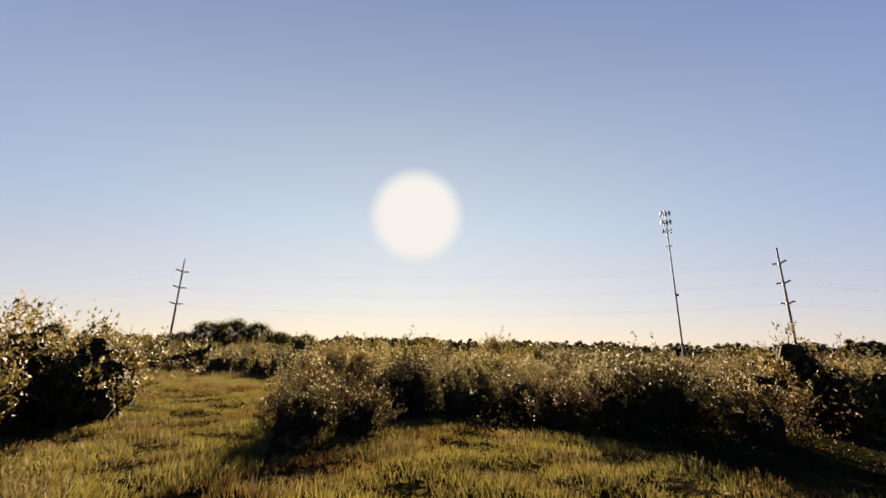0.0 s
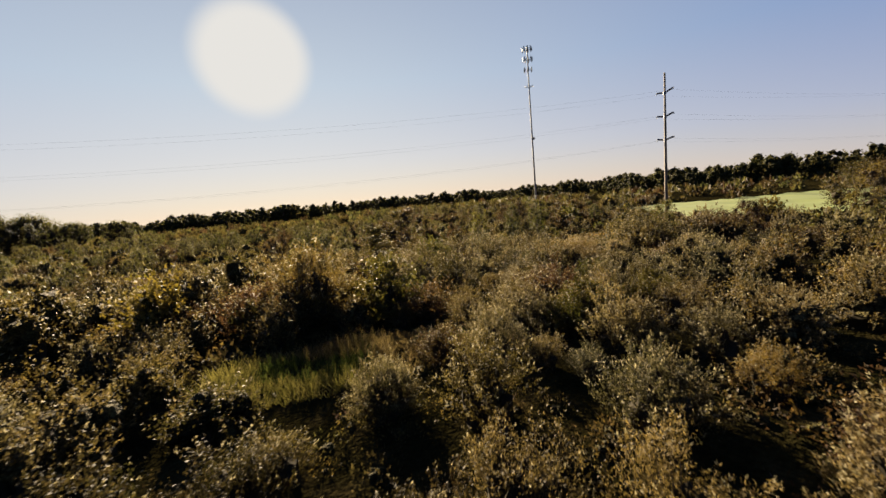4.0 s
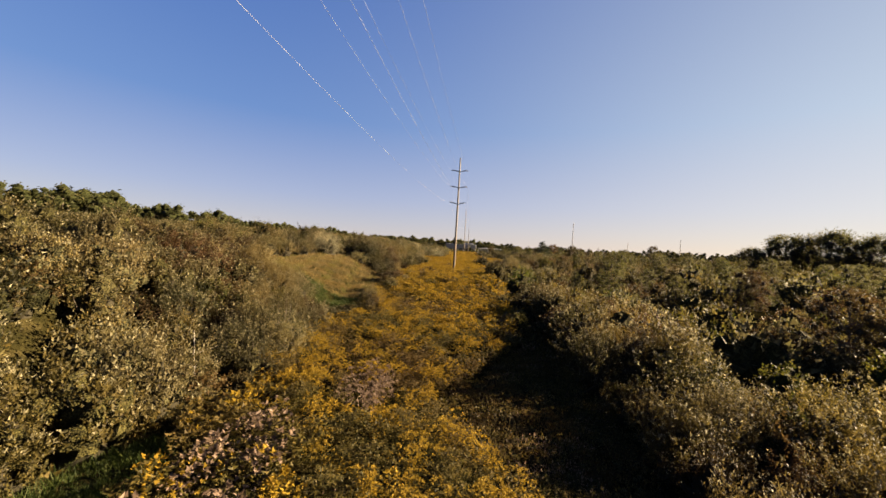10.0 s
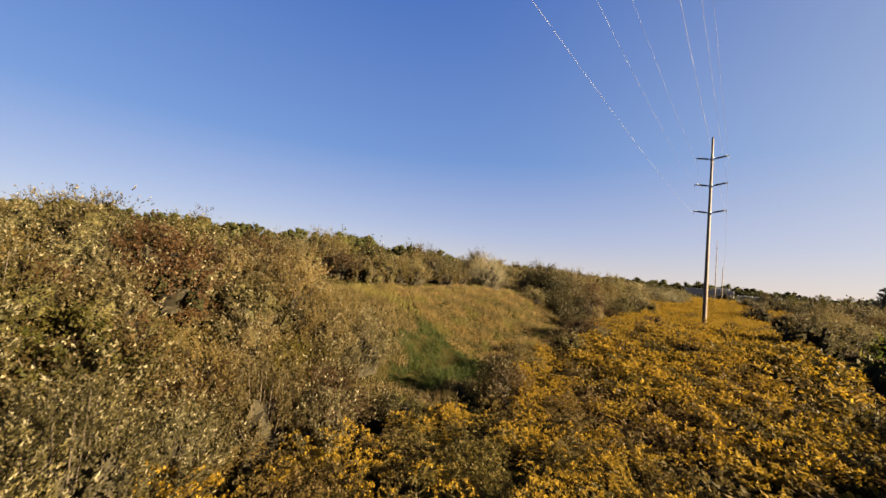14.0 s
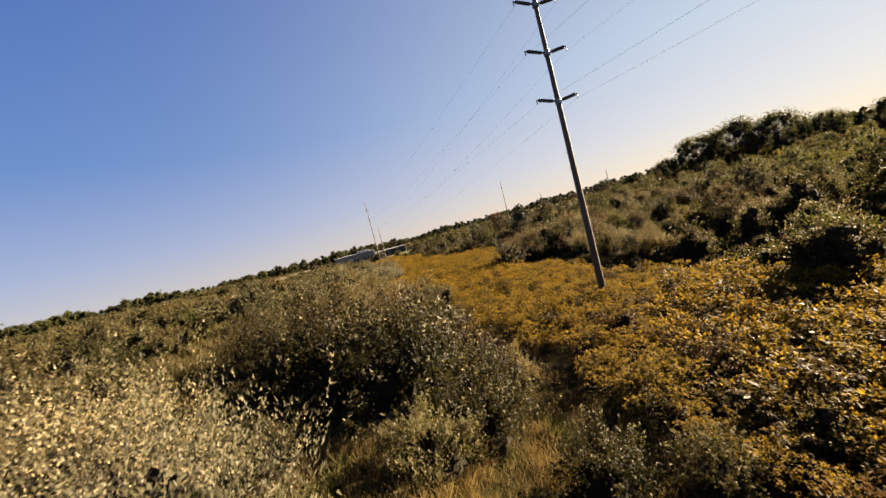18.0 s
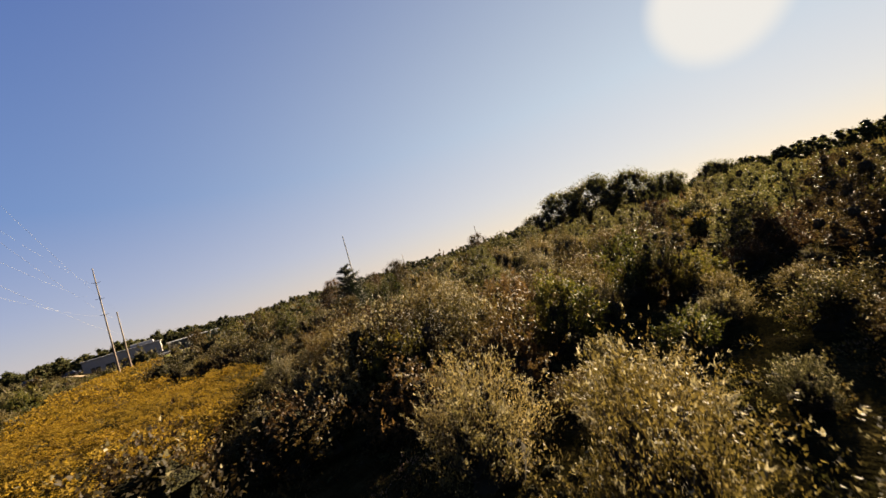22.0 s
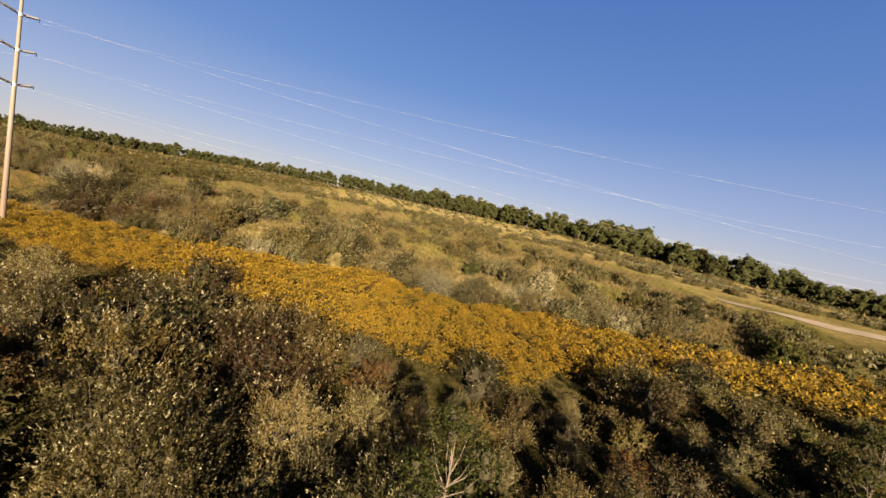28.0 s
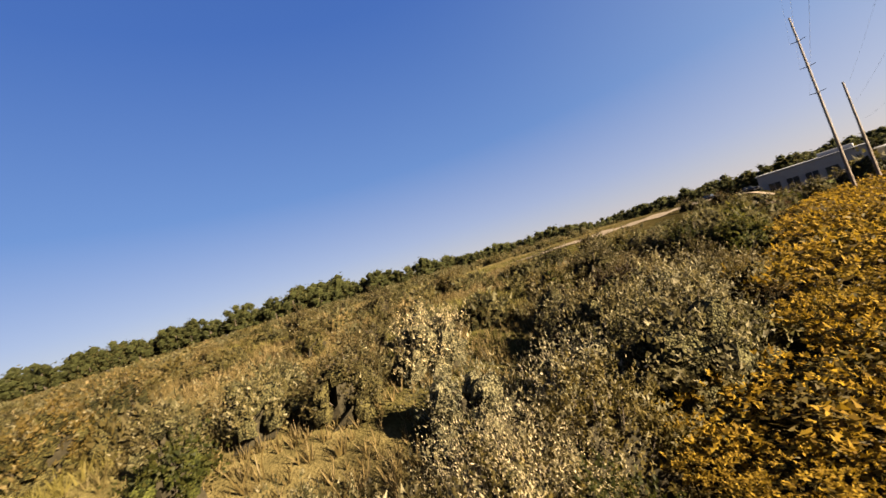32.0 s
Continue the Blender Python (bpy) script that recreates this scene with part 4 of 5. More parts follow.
# the bushes that stand out by themselves: kind, x, y, height
for kind, x, y, tall_h in (
        # round the grass where the walk begins
        ("silver_shrub", -4.8, 28.0, 2.4), ("sallow_shrub", -2.6, 28.3, 2.5), ("silver_shrub", -0.9, 27.8, 2.1), ("willow_shrub", 0.5, 25.8, 1.3), ("silver_shrub", 2.8, 24.4, 1.9), ("dogwood_shrub", 3.8, 23.6, 2.1), ("dogwood_shrub", -8.3, 42.8, 2.3),
        ("silver_shrub", -12.2, 41.8, 1.5), ("sallow_shrub", -1.2, 35.2, 2.5), ("silver_shrub", 5.6, 31.5, 2.4), ("willow_shrub", 8.6, 30.5, 2.0), ("willow_shrub", 8.0, 24.1, 2.4), ("dogwood_shrub", 12.3, 28.5, 2.2), ("sallow_shrub", 1.8, 30.0, 2.2),
        ("willow_shrub", -10.6, 24.4, 2.7), ("willow_shrub", -12.6, 24.8, 3.0), ("willow_shrub", -10.2, 20.8, 2.3), ("dogwood_shrub", -16.3, 26.1, 2.4), ("willow_shrub", -13.2, 23.0, 2.1), ("willow_shrub", -28.0, 50.0, 3.6), ("dogwood_shrub", -13.3, 46.0, 2.2), ("dogwood_shrub", 5.1, 22.2, 1.6), ("willow_shrub", 8.9, 21.8, 1.8), ("bramble_shrub", 1.5, 24.0, 1.2), ("sallow_shrub", -4.7, 22.0, 1.5), ("dogwood_shrub", -3.7, 22.9, 1.2),
        ("sallow_shrub", 7.7, 55.7, 2.6), ("silver_shrub", 12.5, 57.1, 2.8), ("silver_shrub", 13.1, 44.9, 2.1), ("sallow_shrub", 14.4, 43.3, 1.6), ("silver_shrub", 11.6, 45.6, 1.3), ("silver_shrub", 14.2, 41.4, 1.9), ("silver_shrub", 15.6, 39.3, 1.6), ("sallow_shrub", 11.4, 41.6, 1.2),
        ("sallow_shrub", 4.6, 52.0, 2.6), ("sallow_shrub", -0.4, 51.2, 2.1), ("silver_shrub", 19.4, 39.5, 1.6), ("silver_shrub", 17.4, 55.0, 2.6), ("willow_shrub", 23.6, 49.6, 1.8), ("dogwood_shrub", 0.8, 53.9, 2.3),
        # above the flowers, east
        ("silver_shrub", 23.3, 60.5, 2.2), ("sallow_shrub", 25.0, 57.1, 2.0), ("silver_shrub", 15.9, 64.4, 2.3), ("willow_shrub", 6.3, 64.5, 2.2), ("silver_shrub", 12.9, 71.0, 4.2), ("silver_shrub", 21.6, 71.0, 3.6), ("plumed_shrub", 18.6, 70.2, 3.6), ("willow_shrub", 8.2, 66.8, 3.4),
        ("willow_shrub", 33.6, 55.9, 4.4), ("dogwood_shrub", 38.9, 53.7, 3.4), ("willow_shrub", 36.2, 70.2, 1.8), ("alder_shrub", 44.5, 67.6, 3.2), ("dogwood_shrub", 30.0, 81.7, 1.4), ("willow_shrub", 27.2, 69.4, 3.0), ("sallow_shrub", 40.0, 66.0, 2.8), ("dogwood_shrub", 49.0, 70.0, 2.8),
        ("willow_shrub", 14.3, 74.0, 4.4), ("silver_shrub", 9.3, 74.2, 4.6), ("silver_shrub", 9.8, 76.6, 4.2), ("willow_shrub", 12.6, 75.6, 4.0), ("silver_shrub", 2.2, 77.4, 2.8), ("willow_shrub", 6.6, 76.0, 2.8),
        # the bank and what grows on it
        ("plumed_shrub", -41.2, 74.3, 4.2), ("plumed_shrub", -44.4, 72.7, 4.1), ("sallow_shrub", -34.6, 70.0, 4.0), ("silver_shrub", -32.6, 65.8, 2.6), ("willow_shrub", -33.4, 72.2, 2.6), ("silver_shrub", -37.2, 68.0, 3.6), ("sallow_shrub", -36.6, 72.4, 2.8),
        ("dogwood_shrub", -49.6, 81.6, 4.6), ("dogwood_shrub", -47.2, 80.4, 4.2), ("dogwood_shrub", -51.7, 85.2, 3.4), ("willow_shrub", -53.6, 83.0, 4.0), ("dogwood_shrub", -45.2, 82.6, 3.0), ("dogwood_shrub", -48.6, 84.6, 3.2), ("willow_shrub", -55.4, 80.6, 4.2), ("dogwood_shrub", -51.0, 79.0, 4.4),
        ("dogwood_shrub", -41.4, 84.2, 2.3), ("willow_shrub", -39.4, 86.2, 2.1), ("dogwood_shrub", -42.1, 91.9, 1.9), ("silver_shrub", -33.5, 88.1, 1.8), ("bramble_shrub", -32.6, 94.7, 1.6), ("bramble_shrub", -36.2, 87.0, 1.8), ("willow_shrub", -38.2, 89.2, 1.6), ("bramble_shrub", -29.8, 90.2, 1.4), ("silver_shrub", -34.8, 85.4, 1.6),
        ("willow_shrub", -69.9, 84.5, 4.4), ("silver_shrub", -70.4, 81.5, 4.4), ("silver_shrub", -59.4, 82.3, 4.0), ("dogwood_shrub", -60.7, 89.4, 3.0), ("dogwood_shrub", -50.4, 98.3, 1.2), ("bramble_shrub", -47.7, 93.6, 1.8), ("dogwood_shrub", -43.8, 94.2, 1.7), ("bramble_shrub", -53.8, 88.4, 1.6),
        ("silver_shrub", -73.8, 90.6, 3.4), ("silver_shrub", -73.8, 76.5, 4.2), ("sallow_shrub", -65.0, 84.2, 4.2), ("silver_shrub", -63.0, 80.2, 4.0), ("willow_shrub", -66.2, 87.4, 3.4), ("dogwood_shrub", -56.4, 85.6, 3.4), ("silver_shrub", -62.6, 86.0, 3.2),
        ("sallow_shrub", -25.8, 69.2, 3.0), ("silver_shrub", -20.7, 63.4, 2.5), ("silver_shrub", -29.4, 70.6, 2.7), ("sallow_shrub", -22.0, 69.6, 2.8), ("silver_shrub", -43.3, 79.8, 2.4),
        # south of the flowers, west
        ("silver_shrub", -97.0, 95.4, 4.4), ("silver_shrub", -94.2, 93.4, 3.8), ("silver_shrub", -103.1, 97.0, 2.9), ("plumed_shrub", -109.8, 100.9, 3.5), ("plumed_shrub", -116.1, 100.4, 3.2), ("silver_shrub", -122.3, 99.4, 3.8), ("silver_shrub", -125.9, 102.8, 4.0),
        ("willow_shrub", -69.4, 87.6, 4.8), ("willow_shrub", -78.4, 89.6, 4.8), ("dogwood_shrub", -60.1, 84.6, 4.2), ("silver_shrub", -88.0, 87.3, 4.6), ("silver_shrub", -110.9, 89.1, 3.1), ("willow_shrub", -128.6, 106.6, 3.2), ("willow_shrub", -81.7, 88.0, 4.6), ("silver_shrub", -84.8, 86.4, 4.0),
        ("silver_shrub", -98.6, 97.6, 3.8), ("sallow_shrub", -121.9, 88.3, 2.3), ("dogwood_shrub", -125.2, 91.8, 2.3), ("silver_shrub", -125.0, 97.0, 3.1), ("silver_shrub", -115.2, 84.9, 2.0), ("sallow_shrub", -103.4, 89.6, 2.2), ("silver_shrub", -108.5, 87.6, 2.4), ("willow_shrub", -152.7, 94.8, 3.0),
        ("plumed_shrub", -118.4, 92.8, 3.8), ("silver_shrub", -115.6, 90.2, 2.8), ("plumed_shrub", -114.2, 97.2, 3.1), ("silver_shrub", -120.9, 101.2, 4.2), ("willow_shrub", -149.0, 104.0, 3.8), ("silver_shrub", -101.7, 92.5, 3.4), ("silver_shrub", -107.6, 96.4, 3.0), ("alder_shrub", -107.4, 90.4, 2.6),
        # north of the flowers
        ("sallow_shrub", 13.8, 101.2, 3.5), ("willow_shrub", 14.2, 105.7, 3.9), ("dogwood_shrub", 1.1, 105.6, 3.5), ("sallow_shrub", -4.2, 105.4, 4.2), ("willow_shrub", 3.7, 102.3, 4.4), ("dogwood_shrub", 10.9, 103.0, 4.1), ("willow_shrub", 16.1, 107.0, 4.2), ("dogwood_shrub", -20.8, 107.2, 4.4),
        ("willow_shrub", 38.0, 99.0, 3.4), ("silver_shrub", 32.2, 99.4, 3.2), ("dogwood_shrub", 29.4, 96.6, 1.6),
        # the tall ones from x -80 to -90 are added to shade the flowers
        ("silver_shrub", -81.3, 119.1, 3.0), ("sallow_shrub", -81.3, 124.5, 2.2), ("bramble_shrub", -77.8, 130.7, 3.6), ("sallow_shrub", -71.8, 131.1, 2.6), ("silver_shrub", -70.2, 125.2, 1.6), ("willow_shrub", -90.4, 124.4, 4.2), ("sallow_shrub", -86.2, 123.2, 4.4), ("willow_shrub", -82.6, 122.2, 4.0), ("dogwood_shrub", -88.2, 126.2, 4.6), ("dogwood_shrub", -84.2, 125.2, 4.6), ("dogwood_shrub", -80.2, 123.6, 4.4), ("willow_shrub", -66.4, 131.6, 2.1), ("willow_shrub", -81.2, 128.6, 2.1),
        ("dogwood_shrub", -101.0, 123.6, 3.0), ("silver_shrub", -94.0, 129.8, 2.9), ("silver_shrub", -93.3, 121.4, 2.3), ("dogwood_shrub", -111.8, 124.5, 4.0), ("sallow_shrub", -103.0, 148.0, 3.2), ("sallow_shrub", -104.4, 154.7, 3.2), ("silver_shrub", -90.9, 131.0, 3.2), ("dogwood_shrub", -85.5, 118.6, 1.6)):
    shrub(kind, x, y, tall_h / KINDS[kind]["h"])
for row, (across, height) in enumerate(((-14.2, 3.7), (-17.4, 3.3), (-21.0, 2.7))):       # the pale thicket on the bank
    for k in range(15):
        x = -13.0 + 2.8 * k + 1.3 * (row % 2)
        if not (8 < x < 16 and row == 0):
            kind = ("silver_shrub", "willow_shrub", "silver_shrub", "sallow_shrub", "dogwood_shrub")[(k + 2 * row) % 5]
            shrub(kind, x, float(line_y(x, across + 0.8 * math.sin(2.3 * k))), height * (1 + 0.14 * math.sin(5.1 * k + row)) / KINDS[kind]["h"])
r = np.random.default_rng(11)
for k in range(15):                                # the tall hedge that shades the flowers
    x = -17.0 + 2.6 * k + r.normal() * 0.4
    y = line_y(x, 13.2 + r.normal() * 0.5)
    shrub(("willow_shrub", "dogwood_shrub", "sallow_shrub")[k % 3], x, y, r.uniform(1.3, 1.6) * (1.0 if x < 8 else 0.72), 1.05)
for k in range(10):                                # a taller row behind it, added to throw shade on the first
    x = -9.0 + 3.1 * k + r.normal() * 0.5
    y = line_y(x, 16.8 + r.normal() * 0.6)
    shrub(("dogwood_shrub", "willow_shrub")[k % 2], x, y, r.uniform(1.5, 1.8) * (1.0 if x < 8 else 0.8), 1.05)
for k in range(10):                                # and its eastern run behind the tall dark tree
    x = 20.0 + 3.1 * k + r.normal() * 0.5
    y = line_y(x, 16.6 + r.normal() * 0.7)
    shrub(("willow_shrub", "alder_shrub", "dogwood_shrub")[k % 3], x, y, r.uniform(1.0, 1.35), 1.0)
for k in range(9):                                 # and before the hall
    shrub(("willow_shrub", "silver_shrub", "dogwood_shrub")[k % 3], -206.0 + 2.0 * math.sin(2.7 * k), 103.0 + 3.1 * k, r.uniform(1.0, 1.25), 1.0, 90.0)
for k in range(13):                                # low bushes that stand before the far road
    x, y = -150.0 - 5.0 * (k % 3) + r.normal(), 88.0 + 2.1 * k + r.normal() * 0.5
    shrub(("silver_shrub", "willow_shrub", "sallow_shrub")[k % 3], x, y, r.uniform(0.9, 1.25), 0.95, 40.0)
for k in range(17):                                # the mounds along the southern edge of the flowers, west of the bank
    x = -66.0 - 3.9 * k + r.normal() * 0.5
    kind = ("willow_shrub", "silver_shrub", "sallow_shrub", "plumed_shrub", "silver_shrub", "willow_shrub")[k % 6]
    shrub(kind, x, float(line_y(x, edge_south(x) - 2.2 + r.normal() * 0.6)), r.uniform(3.2, 4.3) / KINDS[kind]["h"], 0.95)
near_keep = lambda x, y: shrub_ground(x, y) and lane_distance(x, y)[0] < (46 if x < -58 and north_of_line(x, y) < -9 else MIDDLE)
for x, y in scatter(330, -12, 44, 26, 84, near_keep, 2.3, r) + scatter(200, -124, -84, 112, 140, near_keep, 2.2, r) + scatter(1150, -160, 80, 12, 195, near_keep, 3.1, r):
    d, free = lane_distance(x, y)
    kind = kind_for(x, y, r)
    for other in ("sallow_shrub", "willow_shrub", "silver_shrub", "dogwood_shrub"):
        if counts.get(kind, 0) >= 297:
            kind = other
    if counts.get(kind, 0) >= 297:
        continue
    room = free - land1(x, y) - 1.0
    size = r.choice([r.uniform(0.42, 0.7), r.uniform(0.75, 1.1), r.uniform(1.15, 1.6)], p=[0.30, 0.36, 0.34])
    across, wide = north_of_line(x, y), False
    if in_opening(x, y) and r.uniform() < 0.92:
        continue
    if x < -60 and across < -9:
        if r.uniform() < 0.62 or (-130 < x < -68 and across > -15):
            continue
        size = r.uniform(1.0, 1.7) if across > -26 else r.uniform(0.7, 1.4)
        wide = True
    if x > -45 and edge_north(x) + 4 < across < edge_north(x) + 12:
        size = max(1.05, size)
    if -80 < x < -44 and 11 < across < 17:
        size = max(1.25, size)
    if x < -84 and edge_north(x) < across < edge_north(x) + 14:
        size = min(size, r.uniform(0.5, 0.95))
    if -25 < x < 18 and 5 < north_of_line(x, y) < 12.5:
        size = min(0.8, size * 0.7)
    if -25 < x < 18 and 12.5 < north_of_line(x, y) < 19:
        size = max(1.35, size * 1.25) if x < 8 else min(size, 0.9)
    if y < 52:
        size = min(size, r.uniform(1.5, 2.3) / KINDS[kind]["h"])
    if -60 < x < -36 and 40 < y < 63:
        size = min(size, 0.5)
    if d < 3.5:
        size = min(size, room / KINDS[kind]["h"] / 1.1)
    if size < 0.35:
        continue
    shrub(kind, x, y, size, r.uniform(0.85, 1.0) if wide else r.uniform(0.85, 1.15), d)

TREES = {
    "aspen_tree": [tree_meshes("aspen", 300 + v, 7.5, 3.6, 34, 7600, 0.12, 0.085, 0.10, 0.12) for v in range(3)],
    "round_tree": [tree_meshes("round", 320 + v, 7.0, 5.0, 40, 9500, 0.13, 0.09, 0.14, 0.10) for v in range(3)],
    "young_tree": [tree_meshes("young", 330 + v, 6.0, 4.2, 24, 3400, 0.18, 0.13, 0.12, 0.08) for v in range(3)],
    "cedar_tree": [pine_meshes("cedar", 350, 8.5, 5.0, 16, 15000, 0.16, 0.07)],
    "pine_tree": [pine_meshes("pine", 340 + v, 8.5, 6.6, 13, 8000, 0.30, 0.13) for v in range(2)],
    "broad_tree": [tree_meshes("broad", 360 + v, 17.0, 19.0, 60, 12000, 0.46, 0.36, 0.45, 0.14) for v in range(3)],
}
TREE_LOOK = {"cedar_tree": ("cedar", "bark", "yellow-green conical cedar rising from the thicket"), "young_tree": ("wood_leaf", "bark", "small young tree with green leaves rising from the scrub"), "aspen_tree": ("green", "bark", "young aspen with bright green leaves among shrubs"), "round_tree": ("dogwood", "bark", "round bushy young tree with dense dark leaves"),
             "pine_tree": ("needle", "bark", "dark young pine with whorls of boughs"), "broad_tree": ("wood_leaf", "bark", "large spreading broadleaf tree standing against the light")}


def tree(kind, x, y, height, variant=0, tall=1.0):
    base_h = {"cedar_tree": 8.5, "young_tree": 6.0, "aspen_tree": 7.5, "round_tree": 7.0, "pine_tree": 8.5, "broad_tree": 17.0}[kind]
    leaf, bark, label = TREE_LOOK[kind]
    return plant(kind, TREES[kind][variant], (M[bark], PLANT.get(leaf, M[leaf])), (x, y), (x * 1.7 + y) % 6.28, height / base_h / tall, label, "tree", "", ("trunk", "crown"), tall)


for kind, x, y, top_z, v in (("pine_tree", -111.0, 141.3, 10.4, 0), ("pine_tree", -118.6, 146.2, 8.6, 1), ("aspen_tree", -96.2, 136.2, 7.2, 0), ("aspen_tree", -116.9, 133.4, 7.2, 2), ("round_tree", -147.8, 160.7, 9.6, 1), ("round_tree", -150.2, 175.3, 8.6, 2),
                             ("round_tree", -132.0, 150.0, 8.2, 0), ("aspen_tree", -126.0, 141.0, 7.4, 1), ("round_tree", -56.8, 126.0, 6.2, 0), ("round_tree", -69.2, 135.0, 5.4, 2), ("round_tree", -60.5, 140.0, 7.0, 1), ("round_tree", -130.7, 200.5, 11.3, 1), ("round_tree", -117.3, 155.9, 9.2, 2), ("aspen_tree", -152.0, 138.0, 7.4, 0), ("aspen_tree", -158.0, 146.0, 7.8, 1), ("round_tree", -163.0, 134.0, 7.0, 2),
                             ("aspen_tree", 37.0, 57.0, 9.0, 1), ("round_tree", 42.0, 52.5, 8.6, 1), ("round_tree", 30.5, 33.5, 9.4, 1), ("aspen_tree", 37.0, 36.0, 10.2, 0), ("round_tree", 45.0, 40.0, 11.0, 2), ("round_tree", 52.0, 44.0, 11.2, 0), ("round_tree", 60.0, 49.0, 11.0, 1), ("aspen_tree", 66.0, 53.0, 10.4, 2), ("round_tree", 73.0, 57.0, 10.8, 0), ("pine_tree", 23.1, 31.9, 9.6, 0),
                             ("aspen_tree", 42.6, 101.4, 7.2, 1), ("aspen_tree", 51.4, 103.1, 8.0, 0), ("aspen_tree", 55.0, 99.0, 8.6, 2), ("round_tree", 3.0, 122.0, 5.8, 1), ("round_tree", -20.0, 137.0, 6.4, 2), ("aspen_tree", 11.0, 132.0, 6.2, 2), ("round_tree", 60.0, 119.0, 7.2, 0), ("round_tree", 4.2, 126.0, 5.6, 0),
                             ("aspen_tree", -40.0, 148.0, 6.4, 1), ("round_tree", -75.0, 162.0, 7.0, 2), ("round_tree", 70.0, 127.0, 7.6, 1), ("round_tree", -104.0, 136.0, 6.0, 0), ("aspen_tree", -101.0, 162.0, 7.6, 1)):
    tree(kind, x, y, top_z - land1(x, y), v)
for kind, x, y, top_z, tall in (("round_tree", 27.9, 109.8, 9.9, 0.8), ("cedar_tree", 12.8, 68.0, 9.6, 0.72)):     # two that stand out, broad for their height
    tree(kind, x, y, top_z - land1(x, y), 0, tall)
for k in range(125):
    x, y = r.uniform(-125, 80), r.uniform(104, 215)
    if lane_distance(x, y)[0] < 8 or north_of_line(x, y) < 14:
        continue
    tree("young_tree", x, y, r.uniform(3.4, 6.4), k % 3)
for x, y, h, v in ((-133, 270, 17.0, 0), (-121, 279, 19.0, 1), (-108, 287, 17.5, 2), (-143, 262, 10.5, 2), (-96, 296, 13.0, 0), (-80, 306, 12.0, 1)):
    tree("broad_tree", x, y, h, v)



def dead_branch(x, y, height):
    """A bare bleached stem with a few broken side twigs."""
    rr = np.random.default_rng(5)
    z = land1(x, y)
    s = np.linspace(0, 1, 7)[:, None]
    stem = np.array([0, 0, -0.1]) + s * np.array([-1.5, -0.9, height]) + np.sin(s * 5) * np.array([0.10, 0.06, 0])
    quads = [tube_quads(stem, np.linspace(0.032, 0.007, 7), 6)]
    for k in range(7):
        p = stem[2 + k % 4]
        way = np.array([rr.normal(), rr.normal(), 0.6]) * 0.55
        quads.append(tube_quads([p, p + way * 0.5 + np.array([0, 0, 0.05]), p + way], [0.013, 0.009, 0.003], 4))
    ob = link("dead_branch", faces_mesh("dead_branch", np.concatenate(quads)), None, [M["pale_bark"]])
    ob.location = (x, y, z)
    return tagged(ob, "bleached bare dead branch standing in the thicket", "branch")


dead_branch(7.9, 77.4, 3.5)

# ---------------------------------------------------------------- the flowers of the corridor


def placed(template, x, y, z, turn, size):
    """Copies of a template of quads at many places, as one array of quads."""
    c, s = np.cos(turn), np.sin(turn)
    t = template[None] * size[:, None, None, None]
    out = np.empty_like(t)
    out[..., 0] = c[:, None, None] * t[..., 0] - s[:, None, None] * t[..., 1] + x[:, None, None]
    out[..., 1] = s[:, None, None] * t[..., 0] + c[:, None, None] * t[..., 1] + y[:, None, None]
    out[..., 2] = t[..., 2] + z[:, None, None]
    return out.reshape(-1, *template.shape[1:])


def stuff(name, chunks, mats, label, category):
    chunks = [(c if c.shape[1] == 3 else np.concatenate([c[:, [0, 1, 2]], c[:, [0, 2, 3]]]), m) for c, m in chunks]
    verts = np.concatenate([c for c, _ in chunks])
    index = np.concatenate([np.full(len(c), m) for c, m in chunks])
    ob = link(name, faces_mesh(name, verts, index), None, mats)
    return tagged(ob, label, category, kind="stuff")


def goldenrod(seed, near):
    """A rounded clump of goldenrod: leafy stems under arching yellow plumes that lean outwards."""
    r = np.random.default_rng(seed)
    stalks = (3, 5, 7)[near]
    leaves, plumes = [], []
    for k in range(stalks):
        a, out = k * 2.4 + r.normal() * 0.3, 0.36 * math.sqrt((k + 0.3) / stalks)
        h = r.uniform(0.95, 1.15) - 1.6 * out * out
        foot = np.array([math.cos(a) * out * 0.4, math.sin(a) * out * 0.4, 0])
        tip = np.array([math.cos(a) * out, math.sin(a) * out, h])
        m = (2, 3, 4)[near]
        q = np.linspace(0.3, 0.9, m)[:, None]
        ang = r.uniform(0, 6.28, m)
        leaves.append(leaf_tris(foot + (tip - foot) * q, np.stack([np.cos(ang), np.sin(ang), np.full(m, 0.35)], 1), (0.34, 0.22, 0.16)[near], (0.16, 0.08, 0.045)[near], r))
        arms = (1, 2, 4)[near]
        for j in range(arms):
            m = (4, 4, 5)[near]
            turn = a + r.normal() * 1.1
            f = r.uniform(0.0, 1.0, (m, 1))
            lean = np.array([math.cos(turn), math.sin(turn), 0.0])
            at = tip + lean * 0.17 * f + np.array([0, 0, 0.07]) * (1 - (2 * f - 0.8) ** 2) + r.normal(size=(m, 3)) * 0.018
            plumes.append(leaf_tris(at, lean * 0.6 + r.normal(size=(m, 3)) * 0.6 + np.array([0, 0, 0.35]), (0.22, 0.13, 0.068)[near], (0.17, 0.105, 0.052)[near], r, (0, 0, 1)))
    return np.concatenate(leaves), np.concatenate(plumes)


r = np.random.default_rng(21)


def flower_places(n):
    x = r.uniform(-178, 68, n)
    d = r.uniform(-13, 14, n)
    y = line_y(x, d)
    ok = in_gold(x, y) & ~in_lawn(x, y)
    return x[ok], y[ok]


